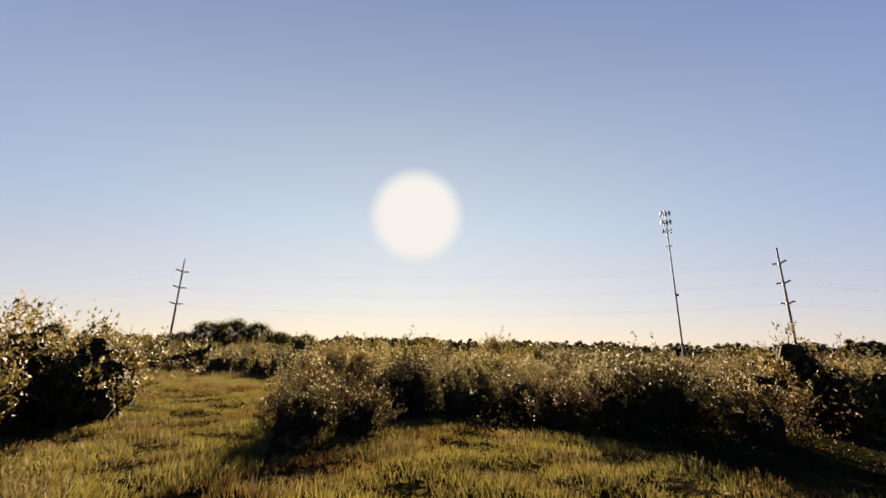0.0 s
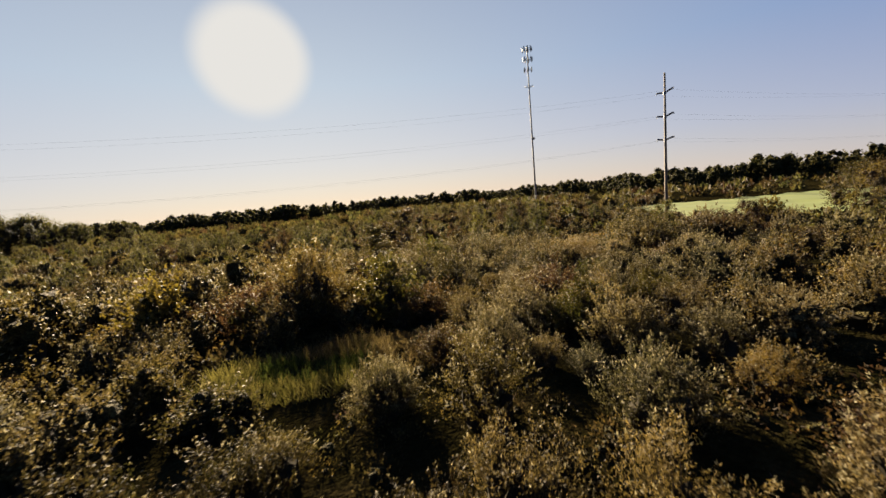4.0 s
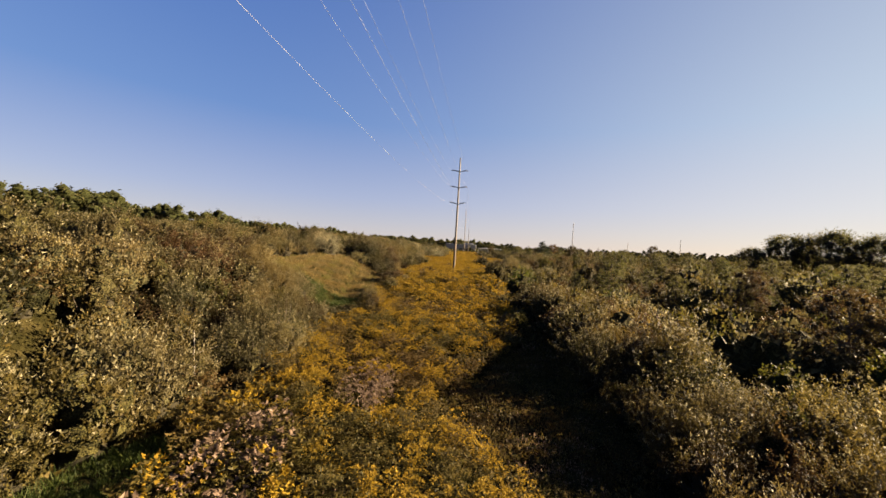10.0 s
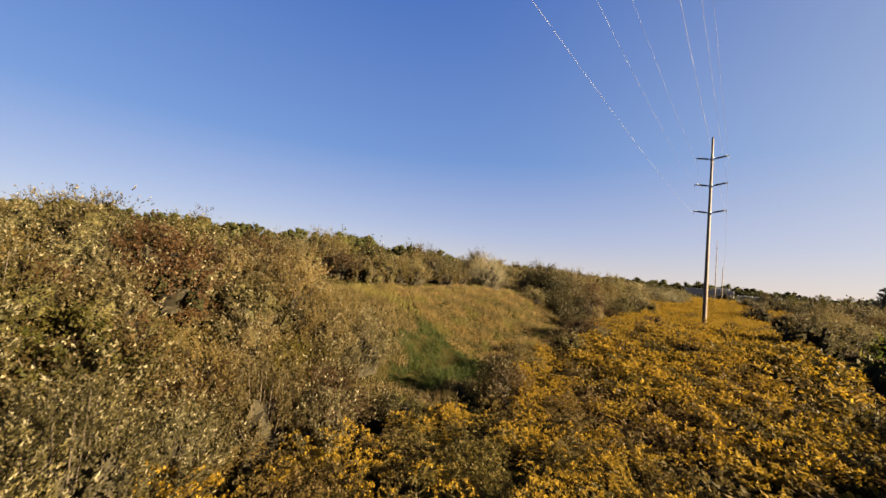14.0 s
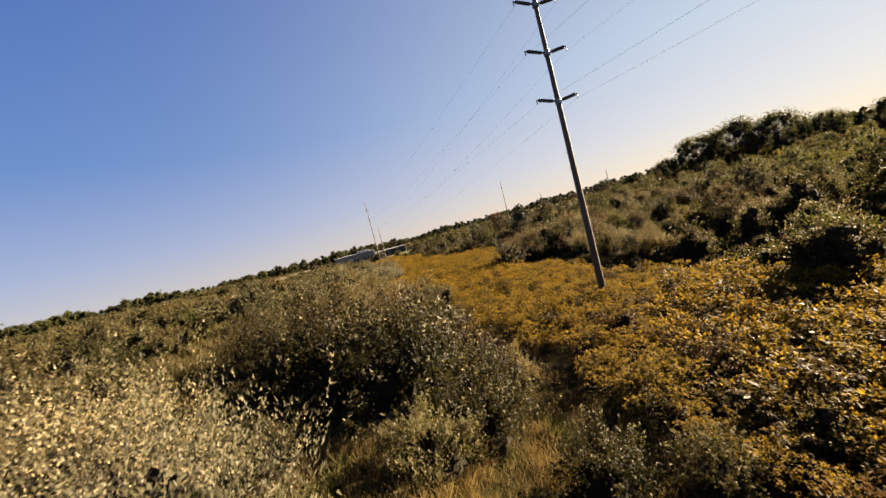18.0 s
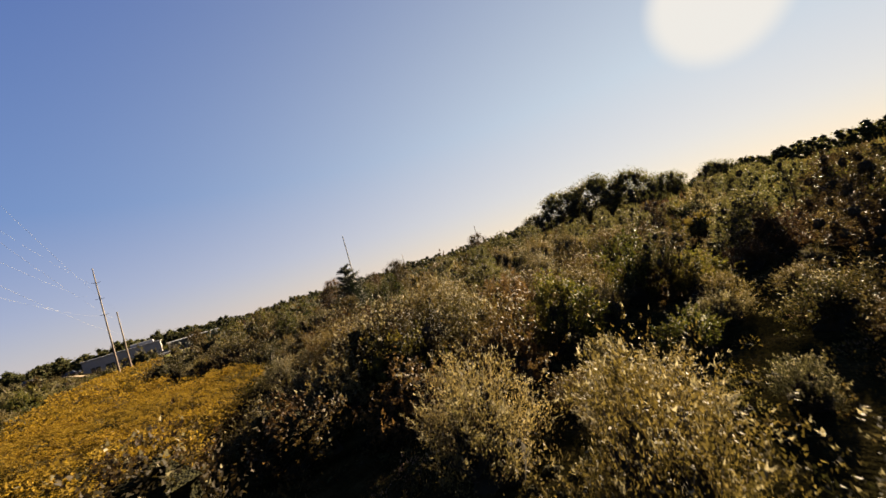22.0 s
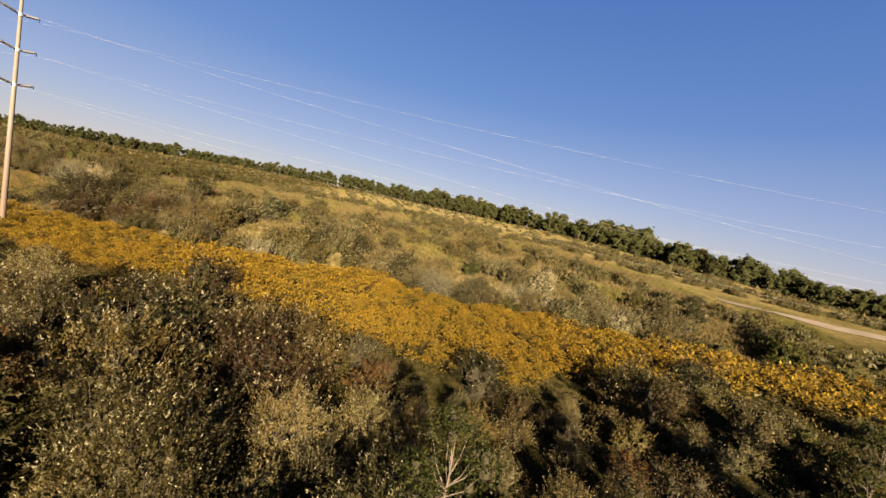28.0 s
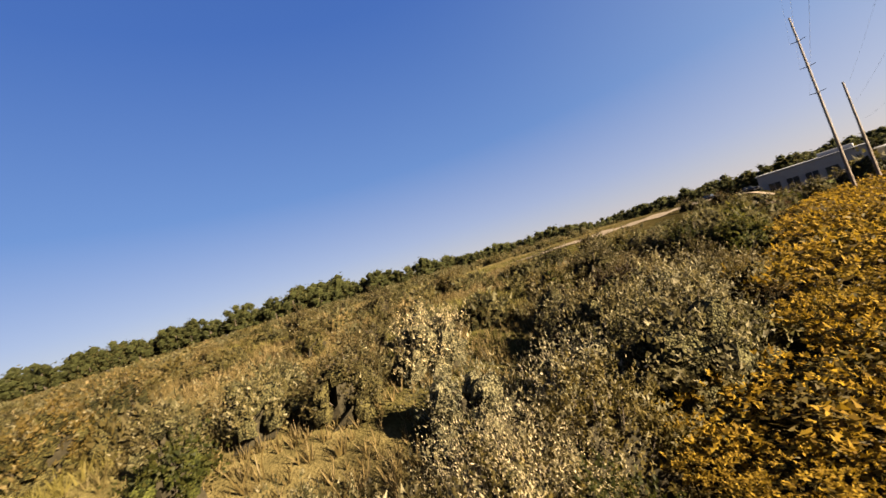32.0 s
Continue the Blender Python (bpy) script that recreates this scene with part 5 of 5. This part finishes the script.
gx, gy = flower_places(40000)
dist = np.array([lane_distance(a, b)[0] for a, b in zip(gx, gy)])
clump_noise = np.sin(gx * 0.9 + 2 * np.sin(gy * 0.7)) * np.sin(gy * 1.1 + 1.5 * np.sin(gx * 0.6)) + r.normal(size=len(gx)) * 0.25
clump_noise[((((gx - 15.6) / 5.0) ** 2 + ((gy - 82.0) / 1.7) ** 2 < 1) | (((gx - 7.4) / 3.0) ** 2 + ((gy - 86.0) / 1.5) ** 2 < 1)) & (r.uniform(size=len(gx)) < 0.7)] = -2
swell = np.sin(gx * 2.1 + 1.7 * np.sin(gy * 1.3)) * np.sin(gy * 2.3 + 1.4 * np.sin(gx * 1.1)) + r.normal(size=len(gx)) * 0.3
thin = (swell < -0.35) & (r.uniform(size=len(gx)) < 0.6)
gx, gy, dist, clump_noise, swell = gx[~thin], gy[~thin], dist[~thin], clump_noise[~thin], swell[~thin]
chunks = []
for near in (2, 1, 0):
    pick = np.where(dist < 9.5, 2, np.where(dist < 22, 1, 0)) == near
    for v in range(4):
        sel = pick & (np.arange(len(gx)) % 4 == v)
        if not near:
            sel &= r.uniform(size=len(gx)) < 0.75
        leaves, plumes = goldenrod(40 + v + 10 * near, near)
        x, y, c = gx[sel], gy[sel], clump_noise[sel]
        turn, size = r.uniform(0, 6.28, len(x)), r.uniform(0.75, 1.15, len(x)) * (1.15, 1.05, 1.0)[near] * np.clip(1.0 + 0.28 * swell[sel], 0.6, 1.35)
        z = land(x, y) - 0.03
        chunks.append((placed(leaves, x, y, z, turn, size), 1))
        mixed = np.interp(x, (-90, -35, -15), (-0.9, -0.6, -0.1))
        for m in (0, 1, 2):
            b = ((c >= mixed), (c < mixed) & (c > -1.9), (c <= -1.9))[m]
            if b.any():
                chunks.append((placed(plumes, x[b], y[b], z[b], turn[b], size[b]), m))
stuff("goldenrod", chunks, [M["gold"], M["gold_leaf"], M["rust"]], "goldenrod in full yellow flower under the power line", "flowers")

# ---------------------------------------------------------------- grass


def tuft(seed, blades, height, width, lean):
    r = np.random.default_rng(seed)
    a = r.uniform(0, 6.28, blades)
    base = np.stack([np.cos(a), np.sin(a), 0 * a], 1) * r.uniform(0, 0.12, (blades, 1))
    way = np.stack([np.cos(a) * lean, np.sin(a) * lean, np.ones(blades)], 1) + r.normal(size=(blades, 3)) * 0.2
    return leaf_tris(base, way, height * r.uniform(0.6, 1.2, blades), width, r)


def grass_field(name, x, y, mats, label, blades=11, height=0.46, width=0.024, choose=None):
    chunks = []
    z = land(x, y) - 0.02
    pick = r.integers(0, 3, len(x))
    which = choose(x, y) if choose is not None else np.zeros(len(x), int)
    for v in range(3):
        t = tuft(70 + v, blades, height, width, 0.45)
        for m in range(len(mats)):
            s = (pick == v) & (which == m)
            if s.any():
                chunks.append((placed(t, x[s], y[s], z[s], r.uniform(0, 6.28, s.sum()), r.uniform(0.6, 1.3, s.sum()) * np.where(y[s] < 40, 0.62 * (1 + 0.65 * np.sin(x[s] * 2.3 + 1.6 * np.sin(y[s] * 1.7)) * np.sin(y[s] * 2.6 + np.sin(x[s]))), 1 + 0.35 * np.sin(x[s] * 1.3 + 1.5 * np.sin(y[s])) * np.sin(y[s] * 1.6))), m))
    return stuff(name, chunks, mats, label, "grass")


lx, ly = r.uniform(-75, 32, 260000), r.uniform(5, 95, 260000)
ok = in_lawn(lx, ly) & (ly > 41)
lx, ly = lx[ok], ly[ok]
green_spot = lambda x, y: np.where((((x + 21.5) / 7) ** 2 + ((y - 79.2) / 3.2) ** 2 < 1 + 0.3 * np.sin(x * 2)) | ((x > 7) & (y > 74) & (y < 80)) | ((np.abs(y - 80.6 - 0.1 * (x + 40)) < 0.6) & (x < -34)), 2, np.where(np.sin(x * 0.5) + np.sin(y * 0.6 + x * 0.2) > np.where(y > 58, 0.7, 0.0), 0, 1))
bank_spot = lambda x, y: np.where((x > -50) & (x < -22) & (y > 62), np.where(np.sin(x * 2.1 + 1.3 * np.sin(y * 1.7)) + np.sin(y * 2.3) > 1.0, 0, np.where(np.sin(x * 1.7 + y * 2.1) > -0.1, 3, 1)), np.where((y < 50) & (x > -4) & (np.sin(x * 1.1 + y) + np.sin(y * 1.4) > 0.7), 2, green_spot(x, y)))
grass_field("meadow_grass", lx, ly, [M["grass"], M["dry_grass"], M["lush"], M["amber"]], "uncut yellowing meadow grass with greener spots", choose=bank_spot)

tx, ty = r.uniform(-32, 12, 190000), r.uniform(5, 42, 190000)
ok = in_lawn(tx, ty) & (r.uniform(size=len(tx)) < np.interp(ty, (20, 38), (1.0, 0.45)))
turf_tone = lambda x, y: np.where(np.sin(x * 1.9 + 1.2 * np.sin(y * 1.3)) * np.sin(y * 2.2 + np.sin(x * 0.8)) > 0.35, 1, np.where(np.sin(x * 0.9 - y * 0.7) > 0.75, 2, 0))
grass_field("lawn_turf", tx[ok], ty[ok], [M["grass"], M["dry_grass"], M["gold_leaf"]], "short tussocky yellow-green turf", 8, 0.22, 0.022, turf_tone)

# ---------------------------------------------------------------- scrub further off


def bush_template(seed, leaves, leaf, tall):
    r = np.random.default_rng(seed)
    v = unit(r.normal(size=(leaves, 3)))
    v[:, 2] = np.abs(v[:, 2]) * 0.9
    lump = 1 + 0.28 * np.sin(v[:, :1] * 5 + seed) * np.cos(v[:, 1:2] * 6)
    p = v * lump * r.uniform(0.6, 1.0, (leaves, 1)) * np.array([1, 1, tall])
    return leaf_tris(p, v + r.normal(size=(leaves, 3)) * 0.5 + np.array([0, 0, 0.7]), leaf * r.uniform(0.6, 1.4, leaves), leaf * 0.7 * r.uniform(0.7, 1.3, leaves), r, v)


def scrub(name, x, y, size, mats, weights, leaves, leaf, tall, label):
    chunks = []
    z = land(x, y) - 0.05
    core = len(mats)
    which = r.choice(len(mats), len(x), p=weights)
    for v in range(5):
        t = bush_template(500 + v, leaves, leaf, tall)
        for m in range(len(mats)):
            s = (np.arange(len(x)) % 5 == v) & (which == m)
            if s.any():
                chunks.append((placed(t, x[s], y[s], z[s], r.uniform(0, 6.28, s.sum()), size[s]), m))
        s = np.arange(len(x)) % 5 == v
        if leaf < 0.1:
            continue
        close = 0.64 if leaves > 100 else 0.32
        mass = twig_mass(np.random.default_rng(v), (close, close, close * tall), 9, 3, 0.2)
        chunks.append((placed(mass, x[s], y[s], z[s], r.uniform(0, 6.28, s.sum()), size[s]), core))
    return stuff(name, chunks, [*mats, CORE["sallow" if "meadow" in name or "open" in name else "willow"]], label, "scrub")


def rest_of_scrub(n, x0, x1, y0, y1, keep):
    x, y = r.uniform(x0, x1, n), r.uniform(y0, y1, n)
    ok = np.array([keep(a, b) for a, b in zip(x, y)])
    return x[ok], y[ok]


def clear_of_line(x, y):
    if in_gold(x, y) or in_lawn(x, y) or in_crop(x, y):
        return False
    d = north_of_line(x, y)
    if edge_south(x) - 2 < d < edge_north(x) + 1.5 and -190 < x < 80:
        return False
    return True


x, y = rest_of_scrub(24000, -155, 85, 5, 200, lambda a, b: not in_opening(a, b) and (not in_lawn(a, b) or (-4.6 < a < 12 and 12 < b < 25 and r.uniform() < 0.7)) and not in_crop(a, b) and lane_distance(a, b)[0] < MIDDLE + 8 and not (a < -60 and north_of_line(a, b) < -11) and (not in_gold(a, b) or r.uniform() < 0.16))
bx, by = r.uniform(-9, 25, 2600), r.uniform(86, 103, 2600)
low = in_shadow_bay(bx, by)
x, y = np.concatenate([x, bx[low]]), np.concatenate([y, by[low]])
close = np.array([lane_distance(a, b)[0] < 10 for a, b in zip(x, y)])
low_mats, low_share = [M["gold_leaf"], M["willow"], M["dogwood"], M["dry_grass"], M["rust"]], [0.28, 0.28, 0.30, 0.09, 0.05]
start = close & (y < 30)
close &= ~start
far_off = ~close & ~start
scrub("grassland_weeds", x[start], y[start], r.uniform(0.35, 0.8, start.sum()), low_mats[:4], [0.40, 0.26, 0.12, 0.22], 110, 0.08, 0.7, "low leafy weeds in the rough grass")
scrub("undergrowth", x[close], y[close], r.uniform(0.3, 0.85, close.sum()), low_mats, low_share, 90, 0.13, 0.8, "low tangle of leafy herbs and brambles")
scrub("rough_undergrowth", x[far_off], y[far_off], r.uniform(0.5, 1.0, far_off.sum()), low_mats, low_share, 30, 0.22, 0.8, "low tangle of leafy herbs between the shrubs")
mx, my = r.uniform(-160, -40, 62000), r.uniform(-12, 108, 62000)
d = north_of_line(mx, my)
ok = (d < edge_south(mx) - 0.5) & (d > -108) & ((mx < -48) | in_opening(mx, my)) & ~in_lawn(mx, my)
grass_field("dry_meadow", mx[ok], my[ok], [M["dry_grass"], M["grass"]], "tall dry tan meadow grass", 8, 0.62, 0.055, lambda x, y: (np.sin(x * 0.23) + np.sin(y * 0.31 + x * 0.1) > 0.9).astype(int))
x, y = rest_of_scrub(14500, -215, 125, -25, 235, lambda a, b: clear_of_line(a, b) and lane_distance(a, b)[0] > MIDDLE - 5 and not near_road(a, b, 16) and not (in_opening(a, b) and r.uniform() < 0.9))
d = north_of_line(x, y)
open_side = (d < -16) & (x < -45)
keep = np.where(open_side, r.uniform(size=len(x)) < 0.28, r.uniform(size=len(x)) < 0.52)
x, y, open_side = x[keep], y[keep], open_side[keep]
size = np.where(open_side, 0.8 + 1.7 * r.beta(1.2, 1.6, len(x)), (0.7 + 1.4 * r.beta(1.1, 1.7, len(x))) * np.where(r.uniform(size=len(x)) < 0.14, 1.75, 1.0))
s = ~open_side
# darker leaf mix where the trees' shade should lie
dark = s & (x < -112) & (y > 128)
s &= ~dark
scrub("dark_thicket", x[dark], y[dark], size[dark] * 1.15, [M["dogwood"], M["willow"], M["needle"]], [0.6, 0.15, 0.25], 220, 0.17, 1.5, "dense scrub with darker leaves standing in for tree shade")
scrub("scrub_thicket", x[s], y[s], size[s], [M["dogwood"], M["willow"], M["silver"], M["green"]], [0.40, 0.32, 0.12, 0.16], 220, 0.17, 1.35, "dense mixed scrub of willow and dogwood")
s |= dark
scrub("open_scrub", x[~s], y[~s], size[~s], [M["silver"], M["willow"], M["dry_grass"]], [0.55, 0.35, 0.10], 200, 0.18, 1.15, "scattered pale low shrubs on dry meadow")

x, y = rest_of_scrub(7000, -420, 330, -330, 420, lambda a, b: not in_crop(a, b) and not near_road(a, b, 24) and not (-215 < a < 125 and -25 < b < 235))
d = north_of_line(x, y)
size = r.uniform(1.0, 2.4, len(x))
s = d > -10
scrub("far_scrub", x[s], y[s], size[s], [M["dogwood"], M["willow"], M["wood_leaf"]], [0.4, 0.3, 0.3], 34, 0.75, 1.4, "far scrub and young trees")
scrub("far_meadow_scrub", x[~s], y[~s], size[~s] * 0.6, [M["silver"], M["willow"], M["dry_grass"]], [0.4, 0.3, 0.3], 30, 0.7, 0.9, "pale shrubs over the far dry meadow")

# ---------------------------------------------------------------- far woods


def woods(name, x, y, height, label):
    """Whole trees of the far belt: trunk and a crown of rounded leafy lumps."""
    chunks = []
    z = land(x, y)
    for v in range(8):
        rr = np.random.default_rng(900 + v)
        broad, tall, top = rr.uniform(0.26, 0.42), rr.uniform(0.36, 0.46), rr.uniform(0.48, 0.54)
        leaves, mass = [], []
        for k in range(9):
            f = k / 8
            out = broad * math.sqrt(1 - (0.85 * f) ** 2) * (0.75 if f else 0.4)
            c = np.array([math.cos(2.4 * k) * out, math.sin(2.4 * k) * out, top + tall * (1.72 * f - 0.86)])
            size = rr.uniform(0.14, 0.23)
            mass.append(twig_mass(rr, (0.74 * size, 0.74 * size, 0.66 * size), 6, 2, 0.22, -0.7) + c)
            p = unit(rr.normal(size=(14, 3)))
            leaves.append(leaf_tris(c + p * size * np.array([1, 1, 0.85]) * rr.uniform(0.8, 1.02, (14, 1)), rr.normal(size=(14, 3)) + 0.3 * p, 0.066 * rr.uniform(0.6, 1.4, 14), 0.06 * rr.uniform(0.7, 1.3, 14), rr, p))
        low = np.stack([rr.normal(size=16) * 0.2, rr.normal(size=16) * 0.2, rr.uniform(0.02, 0.4, 16)], 1)
        leaves.append(leaf_tris(low, rr.normal(size=(16, 3)), 0.10, 0.09, rr))
        s = np.arange(len(x)) % 8 == v
        turn = r.uniform(0, 6.28, s.sum())
        chunks.append((placed(np.concatenate(leaves), x[s], y[s], z[s], turn, height[s]), 0))
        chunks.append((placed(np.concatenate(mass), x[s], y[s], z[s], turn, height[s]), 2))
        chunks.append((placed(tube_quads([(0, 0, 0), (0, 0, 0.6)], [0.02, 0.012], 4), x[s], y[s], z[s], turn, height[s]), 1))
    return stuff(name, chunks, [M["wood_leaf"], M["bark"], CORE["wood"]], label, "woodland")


WOODS_AZ = (-180, -138, -120, -90, -67, -52, -24, -5, 8, 20, 40, 55, 66, 80, 92, 105, 115, 122, 130, 139, 148, 160, 171, 180)
WOODS_R = (400, 420, 350, 330, 240, 280, 330, 400, 410, 400, 400, 400, 380, 330, 340, 360, 350, 330, 340, 330, 340, 350, 380, 400)
WOODS_TOP = (29, 16, 16, 15, 15, 13, 15, 18, 18, 17, 14, 10, 10, 11.5, 13, 15.5, 21, 26, 30, 31, 32, 31, 32, 29)
n = 3000
az = np.where(np.arange(n) < 2200, r.uniform(-180, 180, n), r.uniform(35, 112, n))
front = np.interp(az, WOODS_AZ, WOODS_R)
rad = front * (1 + np.abs(r.normal(size=n)) * np.where(np.arange(n) < 2200, 0.12, 0.55))
x, y = -20 - np.sin(np.radians(az)) * rad, 80 + np.cos(np.radians(az)) * rad
crest = np.interp(az, WOODS_AZ, WOODS_TOP) - 0.012 * (rad - front) - land(x, y)
h = np.maximum(5, crest * (1 + 0.12 * np.sin(az * 0.35) * np.sin(az * 0.11) + 0.07 * np.sin(az * 0.83)) * r.uniform(0.55, 1.08, n))
woods("far_woods", x, y, h, "belt of broadleaf woods along the horizon")

# ---------------------------------------------------------------- crop field, bare soil, roads


def sheet(name, inside, x0, x1, y0, y1, step, lift, mat, label, category):
    """A sheet on the land over the cells that inside() accepts."""
    xs, ys = np.arange(x0, x1, step), np.arange(y0, y1, step)
    gx, gy = np.meshgrid(xs, ys)
    ok = inside(gx + step / 2, gy + step / 2)
    cx, cy = gx[ok], gy[ok]
    corner = np.stack([np.stack([cx + a, cy + b, land(cx + a, cy + b) + lift], -1) for a, b in ((0, 0), (step, 0), (step, step), (0, step))], 1)
    ob = link(name, faces_mesh(name, corner), None, [mat])
    return tagged(ob, label, category, kind="structure")


sheet("crop_field", in_crop, 90, 420, 0, 140, 3.0, 0.25, M["crop"], "bright green young crop field beside the scrub", "field")


def ribbon(name, points, width, lift, mat, label, category="road"):
    """A strip of road or bare soil along the points, laid on the land."""
    p = np.array(points, float)
    q = np.linspace(0, len(p) - 1, 14 * len(p))
    x, y = np.interp(q, range(len(p)), p[:, 0]), np.interp(q, range(len(p)), p[:, 1])
    t = unit(np.stack([np.gradient(x), np.gradient(y)], 1))
    w = width / 2 * (1 + 0.12 * np.sin(q * 9))
    lx, ly, rx, ry = x - t[:, 1] * w, y + t[:, 0] * w, x + t[:, 1] * w, y - t[:, 0] * w
    left, right = np.stack([lx, ly, land(lx, ly) + lift], 1), np.stack([rx, ry, land(rx, ry) + lift], 1)
    ob = link(name, faces_mesh(name, np.stack([right[:-1], right[1:], left[1:], left[:-1]], 1)), None, [mat])
    return tagged(ob, label, category, kind="structure")


ribbon("dirt_road", [(-164, 78), (-178, 85), (-200, 93), (-227, 102), (-235, 114), (-232, 128), (-231, 146), (-236, 166), (-240, 190)], 5.0, 0.15, M["dirt"], "pale unpaved road running to the building")
ribbon("side_road", [(-232, 108), (-262, 104), (-300, 84)], 4.5, 0.17, M["dirt"], "pale unpaved side road")
ribbon("soil_strip", [(-148, 43), (-151, 52), (-155, 61)], 3.0, 0.16, M["dirt"], "strip of bare tan soil in the meadow", "soil")
ribbon("far_soil_strip", [(-46, -18), (-58, -23), (-72, -28)], 3.5, 0.2, M["dirt"], "strip of bare tan soil far off", "soil")
ribbon("far_path", [(-240, 206), (-228, 222), (-214, 237), (-184, 242), (-150, 252)], 4.0, 0.2, M["dirt"], "pale track between the far shrubs", "path")
ribbon("mown_verge", [(-218, 128), (-219, 150), (-224, 176)], 22.0, 0.1, M["mown"], "mown green lawn before the building", "lawn")

# ---------------------------------------------------------------- buildings by the road


def house_base(name, x, y, turn, label):
    top = tagged(new(name), label, "building")
    top.location = (x, y, land1(x, y) - 0.2)
    top.rotation_euler = (0, 0, turn)
    return top


def works_building():
    """A pale flat-roofed hall with dark bays."""
    top = house_base("works_hall", -243.0, 131.0, radians(79), "pale flat-roofed hall with a row of dark bays")
    w, d, h = 22.0, 14.0, 5.8
    bm = bmesh.new()
    box(bm, (0, d / 2, h / 2), (w, d, h), 0, 0.1)
    part("wall", bm, M["white_wall"], top)
    bm = bmesh.new()
    box(bm, (0, d / 2, h + 0.16), (w + 0.6, d + 0.6, 0.32), 0, 0.06)
    roof = part("roof", bm, M["roof"], top)
    bm = bmesh.new()
    box(bm, (5.5, d / 2 + 1, h + 0.85), (7, 5, 1.1), 0, 0.15)
    part("roof_unit", bm, M["roof"], roof)
    for k in range(5):
        x = -w / 2 + 3.2 + 3.9 * k
        bm = bmesh.new()
        box(bm, (x, -0.02, 1.75), (2.6, 0.14, 2.7), 0, 0.03)
        bay = part("window", bm, M["dark_glass"], top)
        bm = bmesh.new()
        for sx in (-1.32, 0, 1.32):
            box(bm, (x + sx, -0.08, 1.75), (0.1, 0.1, 2.8))
        part("frame", bm, M["white_wall"], bay)


def annex_building():
    top = house_base("low_annex", -243.5, 153.5, radians(86), "low dark-clad annex with a flat grey roof")
    w, d, h = 16.0, 9.0, 3.7
    bm = bmesh.new()
    box(bm, (0, d / 2, h / 2), (w, d, h), 0, 0.08)
    part("wall", bm, M["dark_wall"], top)
    bm = bmesh.new()
    box(bm, (0, d / 2 - 0.6, h + 0.2), (w + 1.2, d + 1.6, 0.4), 0, 0.06)
    part("roof", bm, M["roof"], top)
    for x in (-7.5, -2.5, 2.5, 7.5):
        bm = bmesh.new()
        box(bm, (x, -0.15, h / 2), (0.45, 0.3, h))
        part("pilaster", bm, M["white_wall"], top)
    for x in (-5, 0, 5):
        bm = bmesh.new()
        box(bm, (x, -0.05, 1.6), (2.4, 0.16, 1.3), 0, 0.02)
        part("window", bm, M["dark_glass"], top)


works_building()
annex_building()


def car(x, y, turn, paint, label):
    top = tagged(new("car"), label, "car", "cars by the building")
    top.location = (x, y, land1(x, y) + 0.17)
    top.rotation_euler = (0, 0, turn)
    bm = bmesh.new()
    box(bm, (0, 0, 0.62), (4.4, 1.75, 0.62), 0, 0.15)
    part("body", bm, paint, top)
    bm = bmesh.new()
    got = bmesh.ops.create_cube(bm, size=1, matrix=Matrix.Translation((-0.2, 0, 1.17)) @ Matrix.Diagonal((2.5, 1.55, 0.56, 1)))
    for v in got["verts"]:
        if v.co.z > 1.2:
            v.co.x = -0.2 + (v.co.x + 0.2) * 0.66
            v.co.y *= 0.86
    part("cabin", bm, M["dark_glass"], top)
    for sx in (-1.4, 1.4):
        for sy in (-0.8, 0.8):
            bm = bmesh.new()
            cone_between(bm, (sx, sy - 0.11, 0.33), (sx, sy + 0.11, 0.33), 0.33, 0.33, 14)
            wheel = part("wheel", bm, M["rubber"], top)
            bm = bmesh.new()
            cone_between(bm, (sx, sy - 0.12, 0.33), (sx, sy + 0.12, 0.33), 0.19, 0.19, 10)
            part("rim", bm, M["galvanised"], wheel)


for x, y, turn, paint, label in ((-231.5, 108, 1.1, "car_dark", "dark parked car on the pale road"), (-236, 117, 1.3, "car_dark", "dark parked car beside the hall"), (-233.5, 141, 1.5, "car_light", "silver parked car near the annex"),
                                 (-236.5, 165, 1.5, "car_light", "silver parked car near the annex"), (-58, -22.6, 0.6, "car_dark", "dark car far off on bare soil")):
    car(x, y, turn, M[paint], label)
